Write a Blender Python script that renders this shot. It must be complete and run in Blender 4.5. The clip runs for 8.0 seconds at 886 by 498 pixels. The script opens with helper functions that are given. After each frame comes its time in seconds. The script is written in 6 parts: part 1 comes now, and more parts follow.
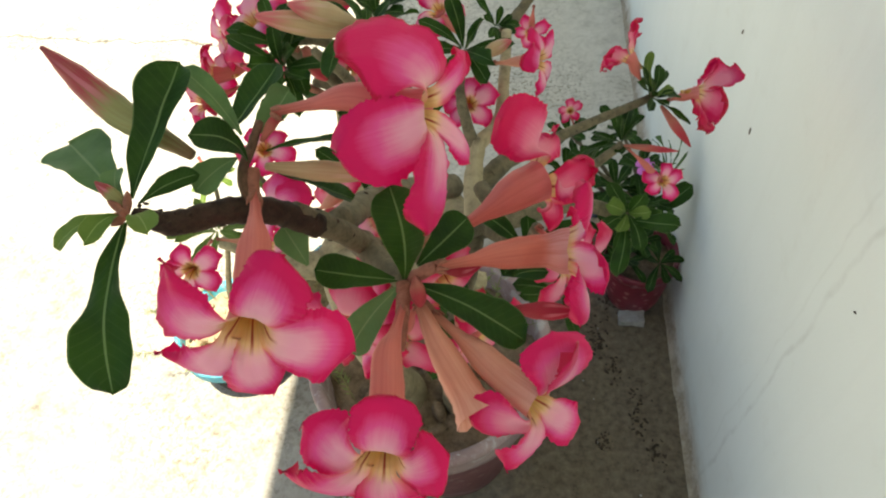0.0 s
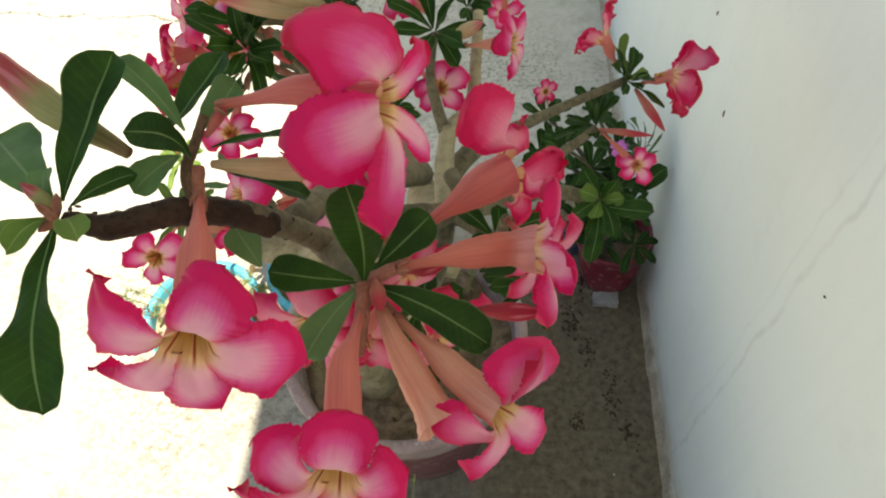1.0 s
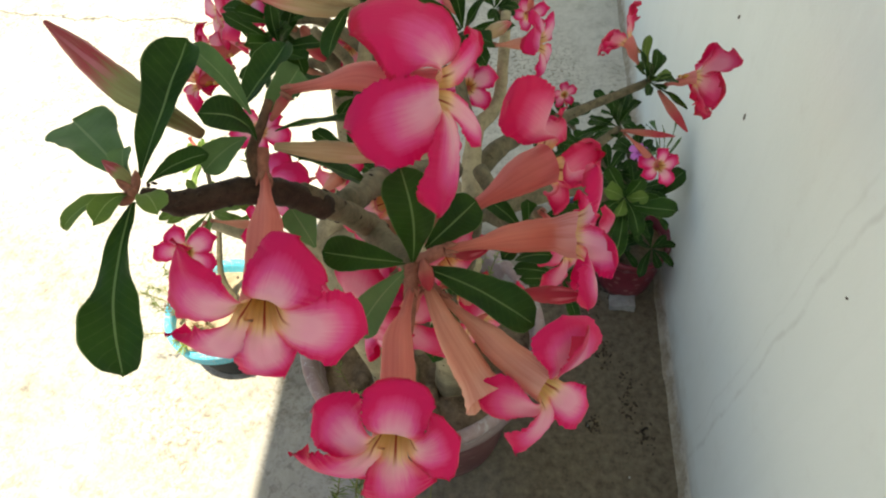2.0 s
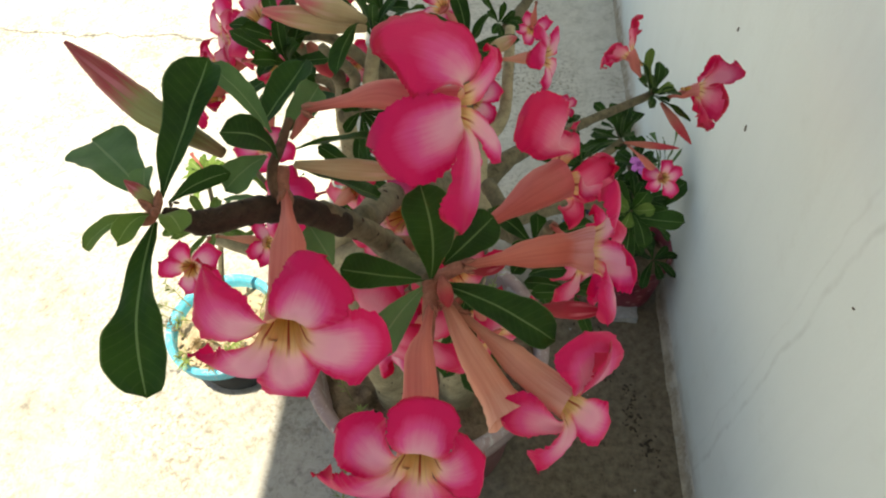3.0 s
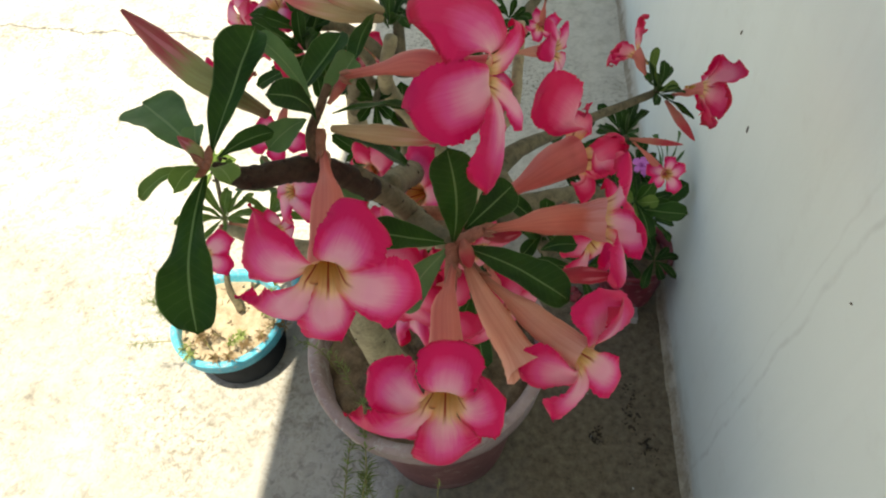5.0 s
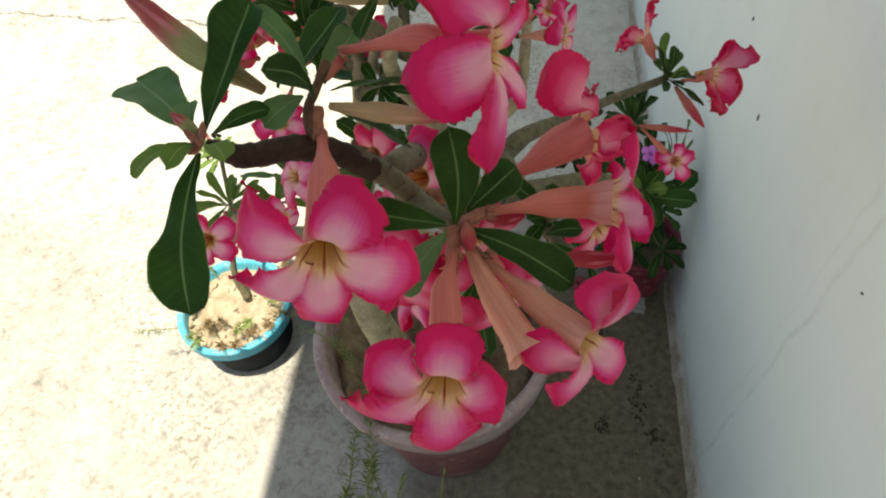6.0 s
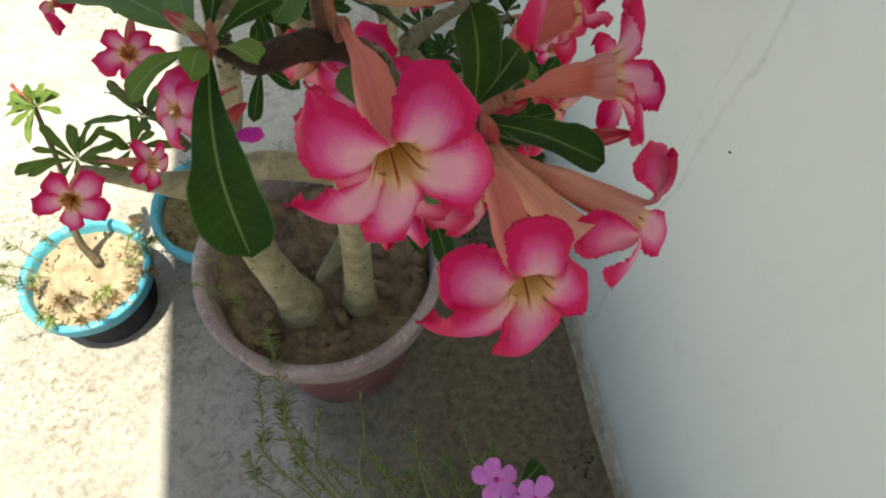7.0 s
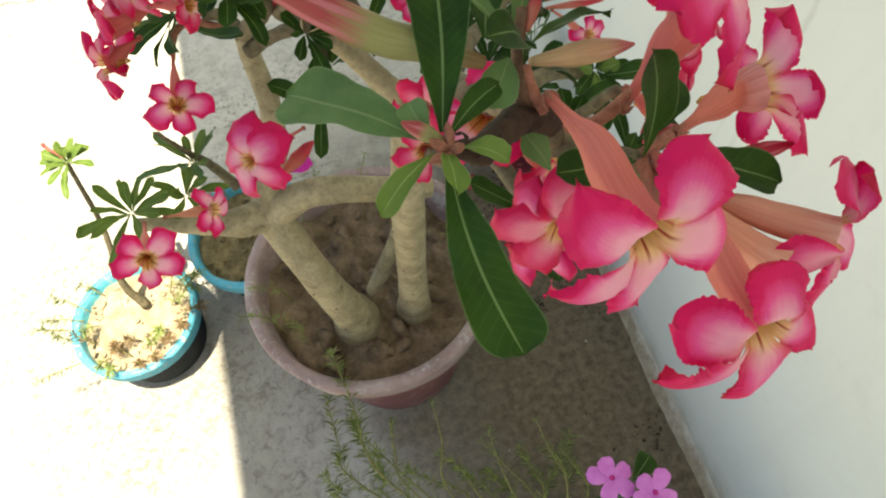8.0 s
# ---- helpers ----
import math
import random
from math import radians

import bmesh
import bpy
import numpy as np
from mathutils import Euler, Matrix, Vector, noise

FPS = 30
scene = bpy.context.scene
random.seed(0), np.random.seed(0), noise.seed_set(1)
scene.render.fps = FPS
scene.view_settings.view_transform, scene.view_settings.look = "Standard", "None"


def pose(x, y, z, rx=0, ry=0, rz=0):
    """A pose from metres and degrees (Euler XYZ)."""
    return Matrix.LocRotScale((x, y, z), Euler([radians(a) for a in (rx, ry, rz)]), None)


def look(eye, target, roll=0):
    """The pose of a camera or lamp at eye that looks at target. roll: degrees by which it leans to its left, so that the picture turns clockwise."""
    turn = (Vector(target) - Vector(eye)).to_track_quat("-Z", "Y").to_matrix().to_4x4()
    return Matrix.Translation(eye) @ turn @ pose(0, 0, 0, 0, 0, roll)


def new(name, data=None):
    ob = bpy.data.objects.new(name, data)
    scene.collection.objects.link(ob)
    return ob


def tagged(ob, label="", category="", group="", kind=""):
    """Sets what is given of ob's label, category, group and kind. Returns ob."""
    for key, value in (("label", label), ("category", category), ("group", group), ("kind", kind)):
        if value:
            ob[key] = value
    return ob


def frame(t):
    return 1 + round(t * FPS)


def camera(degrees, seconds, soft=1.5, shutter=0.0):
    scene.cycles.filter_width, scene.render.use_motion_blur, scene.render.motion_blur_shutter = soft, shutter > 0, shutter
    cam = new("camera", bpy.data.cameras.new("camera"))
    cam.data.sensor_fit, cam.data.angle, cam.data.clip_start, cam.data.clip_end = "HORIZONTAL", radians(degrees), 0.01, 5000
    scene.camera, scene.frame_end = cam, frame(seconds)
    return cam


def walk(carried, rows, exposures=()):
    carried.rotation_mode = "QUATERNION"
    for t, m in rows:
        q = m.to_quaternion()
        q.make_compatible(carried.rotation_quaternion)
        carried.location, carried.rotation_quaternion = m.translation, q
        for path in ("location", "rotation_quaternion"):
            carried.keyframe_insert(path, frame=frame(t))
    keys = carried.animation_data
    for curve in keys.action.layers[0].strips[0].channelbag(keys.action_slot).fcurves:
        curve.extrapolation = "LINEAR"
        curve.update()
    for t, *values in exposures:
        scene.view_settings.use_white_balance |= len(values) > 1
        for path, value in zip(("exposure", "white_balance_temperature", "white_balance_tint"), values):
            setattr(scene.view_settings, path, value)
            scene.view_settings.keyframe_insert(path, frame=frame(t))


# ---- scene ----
cam = camera(67.0, 8.0, 2.1)
PATH = [
    (0, (0.3185, 0.4251, 1.3975), (-0.0221, 1.9955, -0.6461), -9.6),
    (0.5, (0.325, 0.4368, 1.3949), (0.0975, 1.9708, -0.6916), -6.9),
    (1, (0.3224, 0.4381, 1.3923), (0.0702, 1.95, -0.7085), -7.6),
    (1.5, (0.3133, 0.4303, 1.3975), (0.0065, 1.9474, -0.6916), -8.6),
    (2.8, (0.3094, 0.4238, 1.3949), (0.0273, 1.9695, -0.676), -7.6),
    (3, (0.3042, 0.4264, 1.3975), (0.0104, 1.989, -0.6604), -8.4),
    (3.5, (0.299, 0.4225, 1.3975), (0.0117, 1.9877, -0.6591), -7.7),
    (4, (0.2977, 0.4186, 1.4014), (0.013, 2.0228, -0.6253), -7.5),
    (4.5, (0.2964, 0.4108, 1.4066), (0.0689, 2.0228, -0.6201), -5.6),
    (5, (0.2977, 0.4043, 1.4014), (0.0052, 1.9812, -0.6461), -7.4),
    (5.2, (0.3029, 0.4004, 1.4001), (-0.0507, 1.9656, -0.6448), -8.9),
    (6.3, (0.2938, 0.4069, 1.3871), (0.026, 1.9162, -0.7137), -6.8),
    (6.5, (0.2795, 0.3952, 1.3793), (0.1196, 1.8421, -0.7748), -4.4),
    (7, (0.234, 0.4147, 1.3767), (0.4966, 1.677, -0.8814), 2.0),
    (7.5, (0.1859, 0.4433, 1.3832), (0.7371, 1.6042, -0.8775), 5.4),
    (8, (0.182, 0.4498, 1.3884), (0.3887, 1.6718, -0.8957), -8.0),
]
walk(cam, [(t, look(eye, target, roll)) for t, eye, target, roll in PATH], [(0, 1.48, 7650, 6), (1.5, 1.40, 7570, 6), (3.5, 1.24, 7600, 6), (5, 1.16, 7450, 6), (6.5, 1.06, 7150, 6), (7, 1.07, 7350, 6), (7.5, 1.46, 7550, 6), (8, 1.66, 7900, 6)])

# ---------------------------------------------------------------- light
world = bpy.data.worlds.new("sky")
scene.world = world
world.use_nodes = True
_n, _l = world.node_tree.nodes, world.node_tree.links
_sky = _n.new("ShaderNodeTexSky")
_sky.sky_type, _sky.sun_disc = "NISHITA", False
_sky.sun_elevation, _sky.sun_rotation = radians(79), radians(175)
_sky.dust_density, _sky.air_density = 1.6, 1.0
_n["Background"].inputs["Strength"].default_value = 0.073
_l.new(_sky.outputs[0], _n["Background"].inputs["Color"])
sun = new("sun", bpy.data.lights.new("sun", "SUN"))
sun.data.energy, sun.data.angle, sun.data.color = 4.1, radians(0.53), (1.0, 0.95, 0.87)
sun.matrix_world = look((0.0, -0.19, 1.0), (0.0, 0.0, 0.0))


# ---------------------------------------------------------------- materials
def material(name, rough=0.6, spec=0.4):
    m = bpy.data.materials.new(name)
    m.use_nodes = True
    b = m.node_tree.nodes["Principled BSDF"]
    b.inputs["Roughness"].default_value = rough
    b.inputs["Specular IOR Level"].default_value = spec
    return m, m.node_tree.nodes, m.node_tree.links, b


def ramp(nodes, links, fac, stops, mode="LINEAR"):
    r = nodes.new("ShaderNodeValToRGB")
    r.color_ramp.interpolation = mode
    e = r.color_ramp.elements
    while len(e) < len(stops):
        e.new(0.5)
    for k, (p, c) in zip(e, stops):
        k.position, k.color = p, (*c, 1) if len(c) == 3 else c
    links.new(fac, r.inputs[0])
    return r.outputs["Color"]


def grey(v):
    return (v, v, v)


def noise_tex(nodes, links, scale, detail=4.0, rough=0.55, coord=None, warp=0.0):
    t = nodes.new("ShaderNodeTexNoise")
    t.inputs["Scale"].default_value = scale
    t.inputs["Detail"].default_value = detail
    t.inputs["Roughness"].default_value = rough
    t.inputs["Distortion"].default_value = warp
    if coord is not None:
        links.new(coord, t.inputs["Vector"])
    return t.outputs["Fac"]


def calc(nodes, links, op, a, b=None, c=None):
    n = nodes.new("ShaderNodeMath")
    n.operation = op
    for i, v in enumerate((a, b, c)):
        if v is None:
            continue
        if isinstance(v, (int, float)):
            n.inputs[i].default_value = v
        else:
            links.new(v, n.inputs[i])
    return n.outputs[0]


def mix(nodes, links, fac, a, b, blend="MIX"):
    n = nodes.new("ShaderNodeMix")
    n.data_type, n.blend_type = "RGBA", blend
    for sock, v in ((n.inputs["Factor"], fac), (n.inputs["A"], a), (n.inputs["B"], b)):
        if isinstance(v, (int, float)):
            sock.default_value = v
        elif isinstance(v, tuple):
            sock.default_value = (*v, 1)
        else:
            links.new(v, sock)
    return n.outputs["Result"]


def bump(nodes, links, b, height, strength=0.3, dist=0.002):
    n = nodes.new("ShaderNodeBump")
    n.inputs["Strength"].default_value = strength
    n.inputs["Distance"].default_value = dist
    links.new(height, n.inputs["Height"])
    links.new(n.outputs[0], b.inputs["Normal"])


def object_coord(nodes):
    return nodes.new("ShaderNodeTexCoord").outputs["Object"]


def uv_split(nodes, links):
    s = nodes.new("ShaderNodeSeparateXYZ")
    links.new(nodes.new("ShaderNodeTexCoord").outputs["UV"], s.inputs[0])
    return s.outputs[0], s.outputs[1]


def see_through(m, nodes, links, b, colour, amount):
    """Lets part of the light pass through a thin leaf or petal."""
    t = nodes.new("ShaderNodeBsdfTranslucent")
    if isinstance(colour, tuple):
        t.inputs[0].default_value = (*colour, 1)
    else:
        links.new(colour, t.inputs[0])
    x = nodes.new("ShaderNodeMixShader")
    x.inputs[0].default_value = amount
    links.new(b.outputs[0], x.inputs[1])
    links.new(t.outputs[0], x.inputs[2])
    links.new(x.outputs[0], nodes["Material Output"].inputs[0])


def petal_material(name, core, mid, edge, rim):
    m, n, l, b = material(name, 0.50, 0.28)
    x, u = uv_split(n, l)
    v = calc(n, l, "ABSOLUTE", calc(n, l, "MULTIPLY_ADD", x, 2.0, -1.0))
    blade = calc(n, l, "MAXIMUM", calc(n, l, "MULTIPLY_ADD", u, 1.389, -0.389), 0.0)
    stretch = n.new("ShaderNodeCombineXYZ")
    l.new(calc(n, l, "MULTIPLY", x, 34.0), stretch.inputs[0])
    l.new(calc(n, l, "MULTIPLY", u, 2.6), stretch.inputs[1])
    rnd = n.new("ShaderNodeObjectInfo").outputs["Random"]
    l.new(calc(n, l, "MULTIPLY", rnd, 40.0), stretch.inputs[2])
    vein = noise_tex(n, l, 1.0, 4.0, 0.6, stretch.outputs[0])
    blotch = noise_tex(n, l, 120.0, 4.0, 0.55, object_coord(n))
    e1 = calc(n, l, "MULTIPLY", calc(n, l, "POWER", v, 2.4), 0.92)
    e2 = calc(n, l, "POWER", blade, 2.1)
    e = calc(n, l, "SUBTRACT", 1.0, calc(n, l, "MULTIPLY", calc(n, l, "SUBTRACT", 1.0, e1), calc(n, l, "SUBTRACT", 1.0, e2)))
    e = calc(n, l, "ADD", e, calc(n, l, "MULTIPLY", calc(n, l, "SUBTRACT", vein, 0.5), 0.16))
    e = calc(n, l, "ADD", e, calc(n, l, "MULTIPLY", calc(n, l, "SUBTRACT", blotch, 0.5), 0.20))
    e = calc(n, l, "ADD", e, calc(n, l, "MULTIPLY", calc(n, l, "SUBTRACT", rnd, 0.5), 0.30))
    col = ramp(n, l, e, [(0.0, core), (0.12, core), (0.38, mid), (0.62, edge), (0.92, edge), (1.0, rim)])
    # the foot of each lobe pales to cream, the funnel turns gold
    pale = calc(n, l, "ADD", u, calc(n, l, "MULTIPLY", calc(n, l, "SUBTRACT", vein, 0.5), 0.16))
    cream = ramp(n, l, pale, [(0.29, grey(0.85)), (0.37, grey(0.42)), (0.50, grey(0.0))])
    col = mix(n, l, calc(n, l, "MULTIPLY", cream, calc(n, l, "SUBTRACT", 1.0, calc(n, l, "POWER", v, 3.0))), col, (0.82, 0.52, 0.43))
    gold = ramp(n, l, pale, [(0.20, grey(1.0)), (0.28, grey(0.7)), (0.37, grey(0.0))])
    deep = ramp(n, l, u, [(0.0, (0.42, 0.14, 0.02)), (0.12, (0.66, 0.40, 0.08)), (0.27, (0.80, 0.56, 0.20))])
    col = mix(n, l, gold, col, deep)
    # a red honey line down the middle of each lobe and two faint ones beside it
    for at, wide, amount in ((0.50, 0.075, 0.95), (0.27, 0.030, 0.16), (0.73, 0.030, 0.16)):
        near = ramp(n, l, calc(n, l, "DIVIDE", calc(n, l, "ABSOLUTE", calc(n, l, "SUBTRACT", x, at)), wide), [(0.45, grey(1.0)), (1.0, grey(0.0))])
        run = ramp(n, l, u, [(0.26, grey(amount)), (0.38, grey(0.0))])
        col = mix(n, l, calc(n, l, "MULTIPLY", near, run), col, (0.36, 0.03, 0.02))
    l.new(col, b.inputs["Base Color"])
    b.inputs["Sheen Weight"].default_value = 0.10
    bump(n, l, b, vein, 0.30, 0.0005)
    see_through(m, n, l, b, col, 0.36)
    return m


PETAL = petal_material("petal_pink", (0.85, 0.37, 0.50), (0.78, 0.088, 0.30), (0.69, 0.005, 0.118), (0.52, 0.002, 0.05))
PETAL_BACK = petal_material("petal_rose", (0.80, 0.24, 0.34), (0.74, 0.07, 0.20), (0.66, 0.007, 0.09), (0.50, 0.003, 0.04))


def tube_material(name, low, body, mouth, at=(0.0, 0.25, 0.7, 1.0), stripe=None):
    m, n, l, b = material(name, 0.5, 0.3)
    x, u = uv_split(n, l)
    s = n.new("ShaderNodeCombineXYZ")
    l.new(calc(n, l, "MULTIPLY", x, 30.0), s.inputs[0])
    l.new(calc(n, l, "MULTIPLY", u, 1.6), s.inputs[1])
    vein = noise_tex(n, l, 1.0, 3.0, 0.6, s.outputs[0])
    blotch = noise_tex(n, l, 130.0, 3.0, 0.5, object_coord(n))
    f = calc(n, l, "ADD", u, calc(n, l, "MULTIPLY", calc(n, l, "SUBTRACT", vein, 0.5), 0.3))
    col = ramp(n, l, f, list(zip(at, (low, body, body, mouth))))
    col = mix(n, l, calc(n, l, "MULTIPLY", blotch, 0.4), col, tuple(c * 0.75 for c in body))
    ribs = ramp(n, l, vein, [(0.40, grey(0.22)), (0.54, grey(0.0))])
    col = mix(n, l, ribs, col, (body[0] * 0.72, body[1] * 0.48, body[2] * 0.46))
    pale = ramp(n, l, vein, [(0.56, grey(0.0)), (0.70, grey(0.22))])
    col = mix(n, l, pale, col, (min(1.0, body[0] * 1.1), body[1] * 1.35, body[2] * 1.3))
    if stripe:
        # pale bands between the furled lobes, winding round the tip
        wind = calc(n, l, "MULTIPLY_ADD", u, 5.0, calc(n, l, "MULTIPLY_ADD", x, 31.416, calc(n, l, "MULTIPLY", vein, 3.0)))
        band = ramp(n, l, calc(n, l, "SINE", wind), [(0.25, grey(0.0)), (0.75, grey(1.0))])
        zone = ramp(n, l, u, [(0.50, grey(0.0)), (0.64, grey(0.75)), (0.80, grey(0.5)), (0.95, grey(0.0))])
        col = mix(n, l, calc(n, l, "MULTIPLY", band, zone), col, stripe)
    l.new(col, b.inputs["Base Color"])
    bump(n, l, b, vein, 0.4, 0.0006)
    see_through(m, n, l, b, col, 0.32)
    return m


TUBE = tube_material("corolla_salmon", (0.44, 0.10, 0.070), (0.76, 0.25, 0.205), (0.80, 0.27, 0.28))
TUBE_RED = tube_material("corolla_red", (0.40, 0.08, 0.06), (0.72, 0.19, 0.165), (0.74, 0.18, 0.20))
TUBE_BLUSH = tube_material("corolla_blush", (0.44, 0.12, 0.08), (0.74, 0.23, 0.17), (0.86, 0.48, 0.48))
TUBE_PEACH = tube_material("corolla_peach", (0.48, 0.19, 0.11), (0.78, 0.38, 0.27), (0.83, 0.50, 0.39))
BUD = tube_material("bud_green", (0.24, 0.12, 0.06), (0.36, 0.36, 0.15), (0.48, 0.010, 0.07), (0.02, 0.22, 0.52, 0.66), (0.66, 0.24, 0.28))
BUD_PALE = tube_material("bud_pale", (0.46, 0.36, 0.20), (0.66, 0.50, 0.30), (0.76, 0.14, 0.22), (0.0, 0.2, 0.66, 0.86), (0.74, 0.52, 0.40))
BUD_RED = tube_material("bud_red", (0.40, 0.13, 0.08), (0.60, 0.20, 0.15), (0.60, 0.025, 0.07), (0.0, 0.15, 0.42, 0.72))


def throat_material():
    m, n, l, b = material("throat_yellow", 0.5, 0.3)
    x, u = uv_split(n, l)
    w = calc(n, l, "ABSOLUTE", calc(n, l, "SUBTRACT", calc(n, l, "FRACT", calc(n, l, "MULTIPLY", x, 10.0)), 0.5))
    line = calc(n, l, "LESS_THAN", w, 0.10)
    base = ramp(n, l, u, [(0.0, (0.40, 0.22, 0.04)), (0.6, (0.74, 0.46, 0.12)), (1.0, (0.88, 0.62, 0.40))])
    col = mix(n, l, calc(n, l, "MULTIPLY", line, 0.7), base, (0.36, 0.055, 0.03))
    l.new(col, b.inputs["Base Color"])
    see_through(m, n, l, b, col, 0.2)
    return m


THROAT = throat_material()


def leaf_material(name, dark, light, rib, gloss=0.5):
    m, n, l, b = material(name, gloss, 0.14)
    x, u = uv_split(n, l)
    v = calc(n, l, "ABSOLUTE", calc(n, l, "MULTIPLY_ADD", x, 2.0, -1.0))
    rnd = n.new("ShaderNodeObjectInfo").outputs["Random"]
    big = noise_tex(n, l, 55.0, 5.0, 0.65, object_coord(n))
    col = ramp(n, l, big, [(0.3, dark), (0.7, light)])
    col = mix(n, l, calc(n, l, "MULTIPLY", rnd, 0.45), col, light)
    # side veins run slantwise from the midrib
    slant = calc(n, l, "FRACT", calc(n, l, "MULTIPLY", calc(n, l, "SUBTRACT", u, calc(n, l, "MULTIPLY", v, 0.12)), 15.0))
    vein = calc(n, l, "LESS_THAN", calc(n, l, "ABSOLUTE", calc(n, l, "SUBTRACT", slant, 0.5)), 0.06)
    col = mix(n, l, calc(n, l, "MULTIPLY", vein, 0.05), col, rib)
    mid = calc(n, l, "LESS_THAN", v, calc(n, l, "MULTIPLY_ADD", u, -0.060, 0.085))
    col = mix(n, l, calc(n, l, "MULTIPLY", mid, 0.62), col, rib)
    margin = calc(n, l, "GREATER_THAN", v, 0.955)
    col = mix(n, l, calc(n, l, "MULTIPLY", margin, 0.4), col, rib)
    l.new(col, b.inputs["Base Color"])
    bump(n, l, b, calc(n, l, "ADD", vein, calc(n, l, "MULTIPLY", big, 2.0)), 0.25, 0.0006)
    see_through(m, n, l, b, mix(n, l, 0.5, col, (0.08, 0.22, 0.012)), 0.12)
    return m


LEAF = leaf_material("leaf_dark", (0.004, 0.016, 0.003), (0.024, 0.066, 0.009), (0.19, 0.28, 0.11))
LEAF_FRESH = leaf_material("leaf_fresh", (0.065, 0.13, 0.022), (0.15, 0.22, 0.05), (0.28, 0.36, 0.14))
LEAF_BACK = leaf_material("leaf_pale", (0.065, 0.130, 0.050), (0.125, 0.215, 0.085), (0.22, 0.29, 0.15), 0.5)
NEEDLE_DRY = leaf_material("leaf_dry", (0.12, 0.075, 0.035), (0.26, 0.17, 0.085), (0.28, 0.2, 0.1), 0.6)
NEEDLE = leaf_material("leaf_needle", (0.15, 0.22, 0.045), (0.31, 0.38, 0.11), (0.2, 0.26, 0.1), 0.5)


def bark_material(name, dark, light, scale=60.0):
    m, n, l, b = material(name, 0.75, 0.25)
    co = object_coord(n)
    g = noise_tex(n, l, scale, 6.0, 0.65, co, 0.4)
    f = noise_tex(n, l, scale * 6, 4.0, 0.6, co)
    col = ramp(n, l, g, [(0.28, dark), (0.55, light), (0.8, tuple(c * 1.25 for c in light))])
    spots = ramp(n, l, noise_tex(n, l, scale * 2.6, 2.0, 0.5, co), [(0.62, grey(0.0)), (0.7, grey(1.0))])
    col = mix(n, l, calc(n, l, "MULTIPLY", spots, 0.10), col, dark)
    grain = ramp(n, l, f, [(0.34, grey(0.35)), (0.52, grey(0.0))])
    col = mix(n, l, grain, col, tuple(c * 0.55 for c in dark))
    # lichen-grey and earth-brown patches several fingers wide
    patch = noise_tex(n, l, scale * 0.45, 5.0, 0.7, co, 0.6)
    col = mix(n, l, ramp(n, l, patch, [(0.50, grey(0.0)), (0.66, grey(0.55))]), col, tuple(c * 0.62 for c in light))
    col = mix(n, l, ramp(n, l, patch, [(0.32, grey(0.40)), (0.44, grey(0.0))]), col, (light[0] * 1.25, light[1] * 1.28, light[2] * 1.4))
    l.new(col, b.inputs["Base Color"])
    bump(n, l, b, calc(n, l, "ADD", f, calc(n, l, "MULTIPLY", g, 1.5)), 0.32, 0.0012)
    return m


BARK = bark_material("bark_grey", (0.205, 0.165, 0.098), (0.40, 0.338, 0.21), 34.0)
BUD_DARK = tube_material("bud_crimson", (0.34, 0.07, 0.06), (0.50, 0.05, 0.08), (0.52, 0.008, 0.05), (0.0, 0.2, 0.4, 0.8), (0.72, 0.22, 0.28))
BARK_TWIG = bark_material("bark_olive", (0.07, 0.062, 0.036), (0.18, 0.15, 0.092), 110.0)
BARK_DARK = bark_material("bark_brown", (0.016, 0.010, 0.007), (0.055, 0.033, 0.021), 140.0)
STALK_BROWN = bark_material("stalk_brown", (0.05, 0.028, 0.016), (0.15, 0.085, 0.05), 150.0)
STALK = bark_material("stalk_red", (0.20, 0.07, 0.04), (0.36, 0.15, 0.10), 150.0)


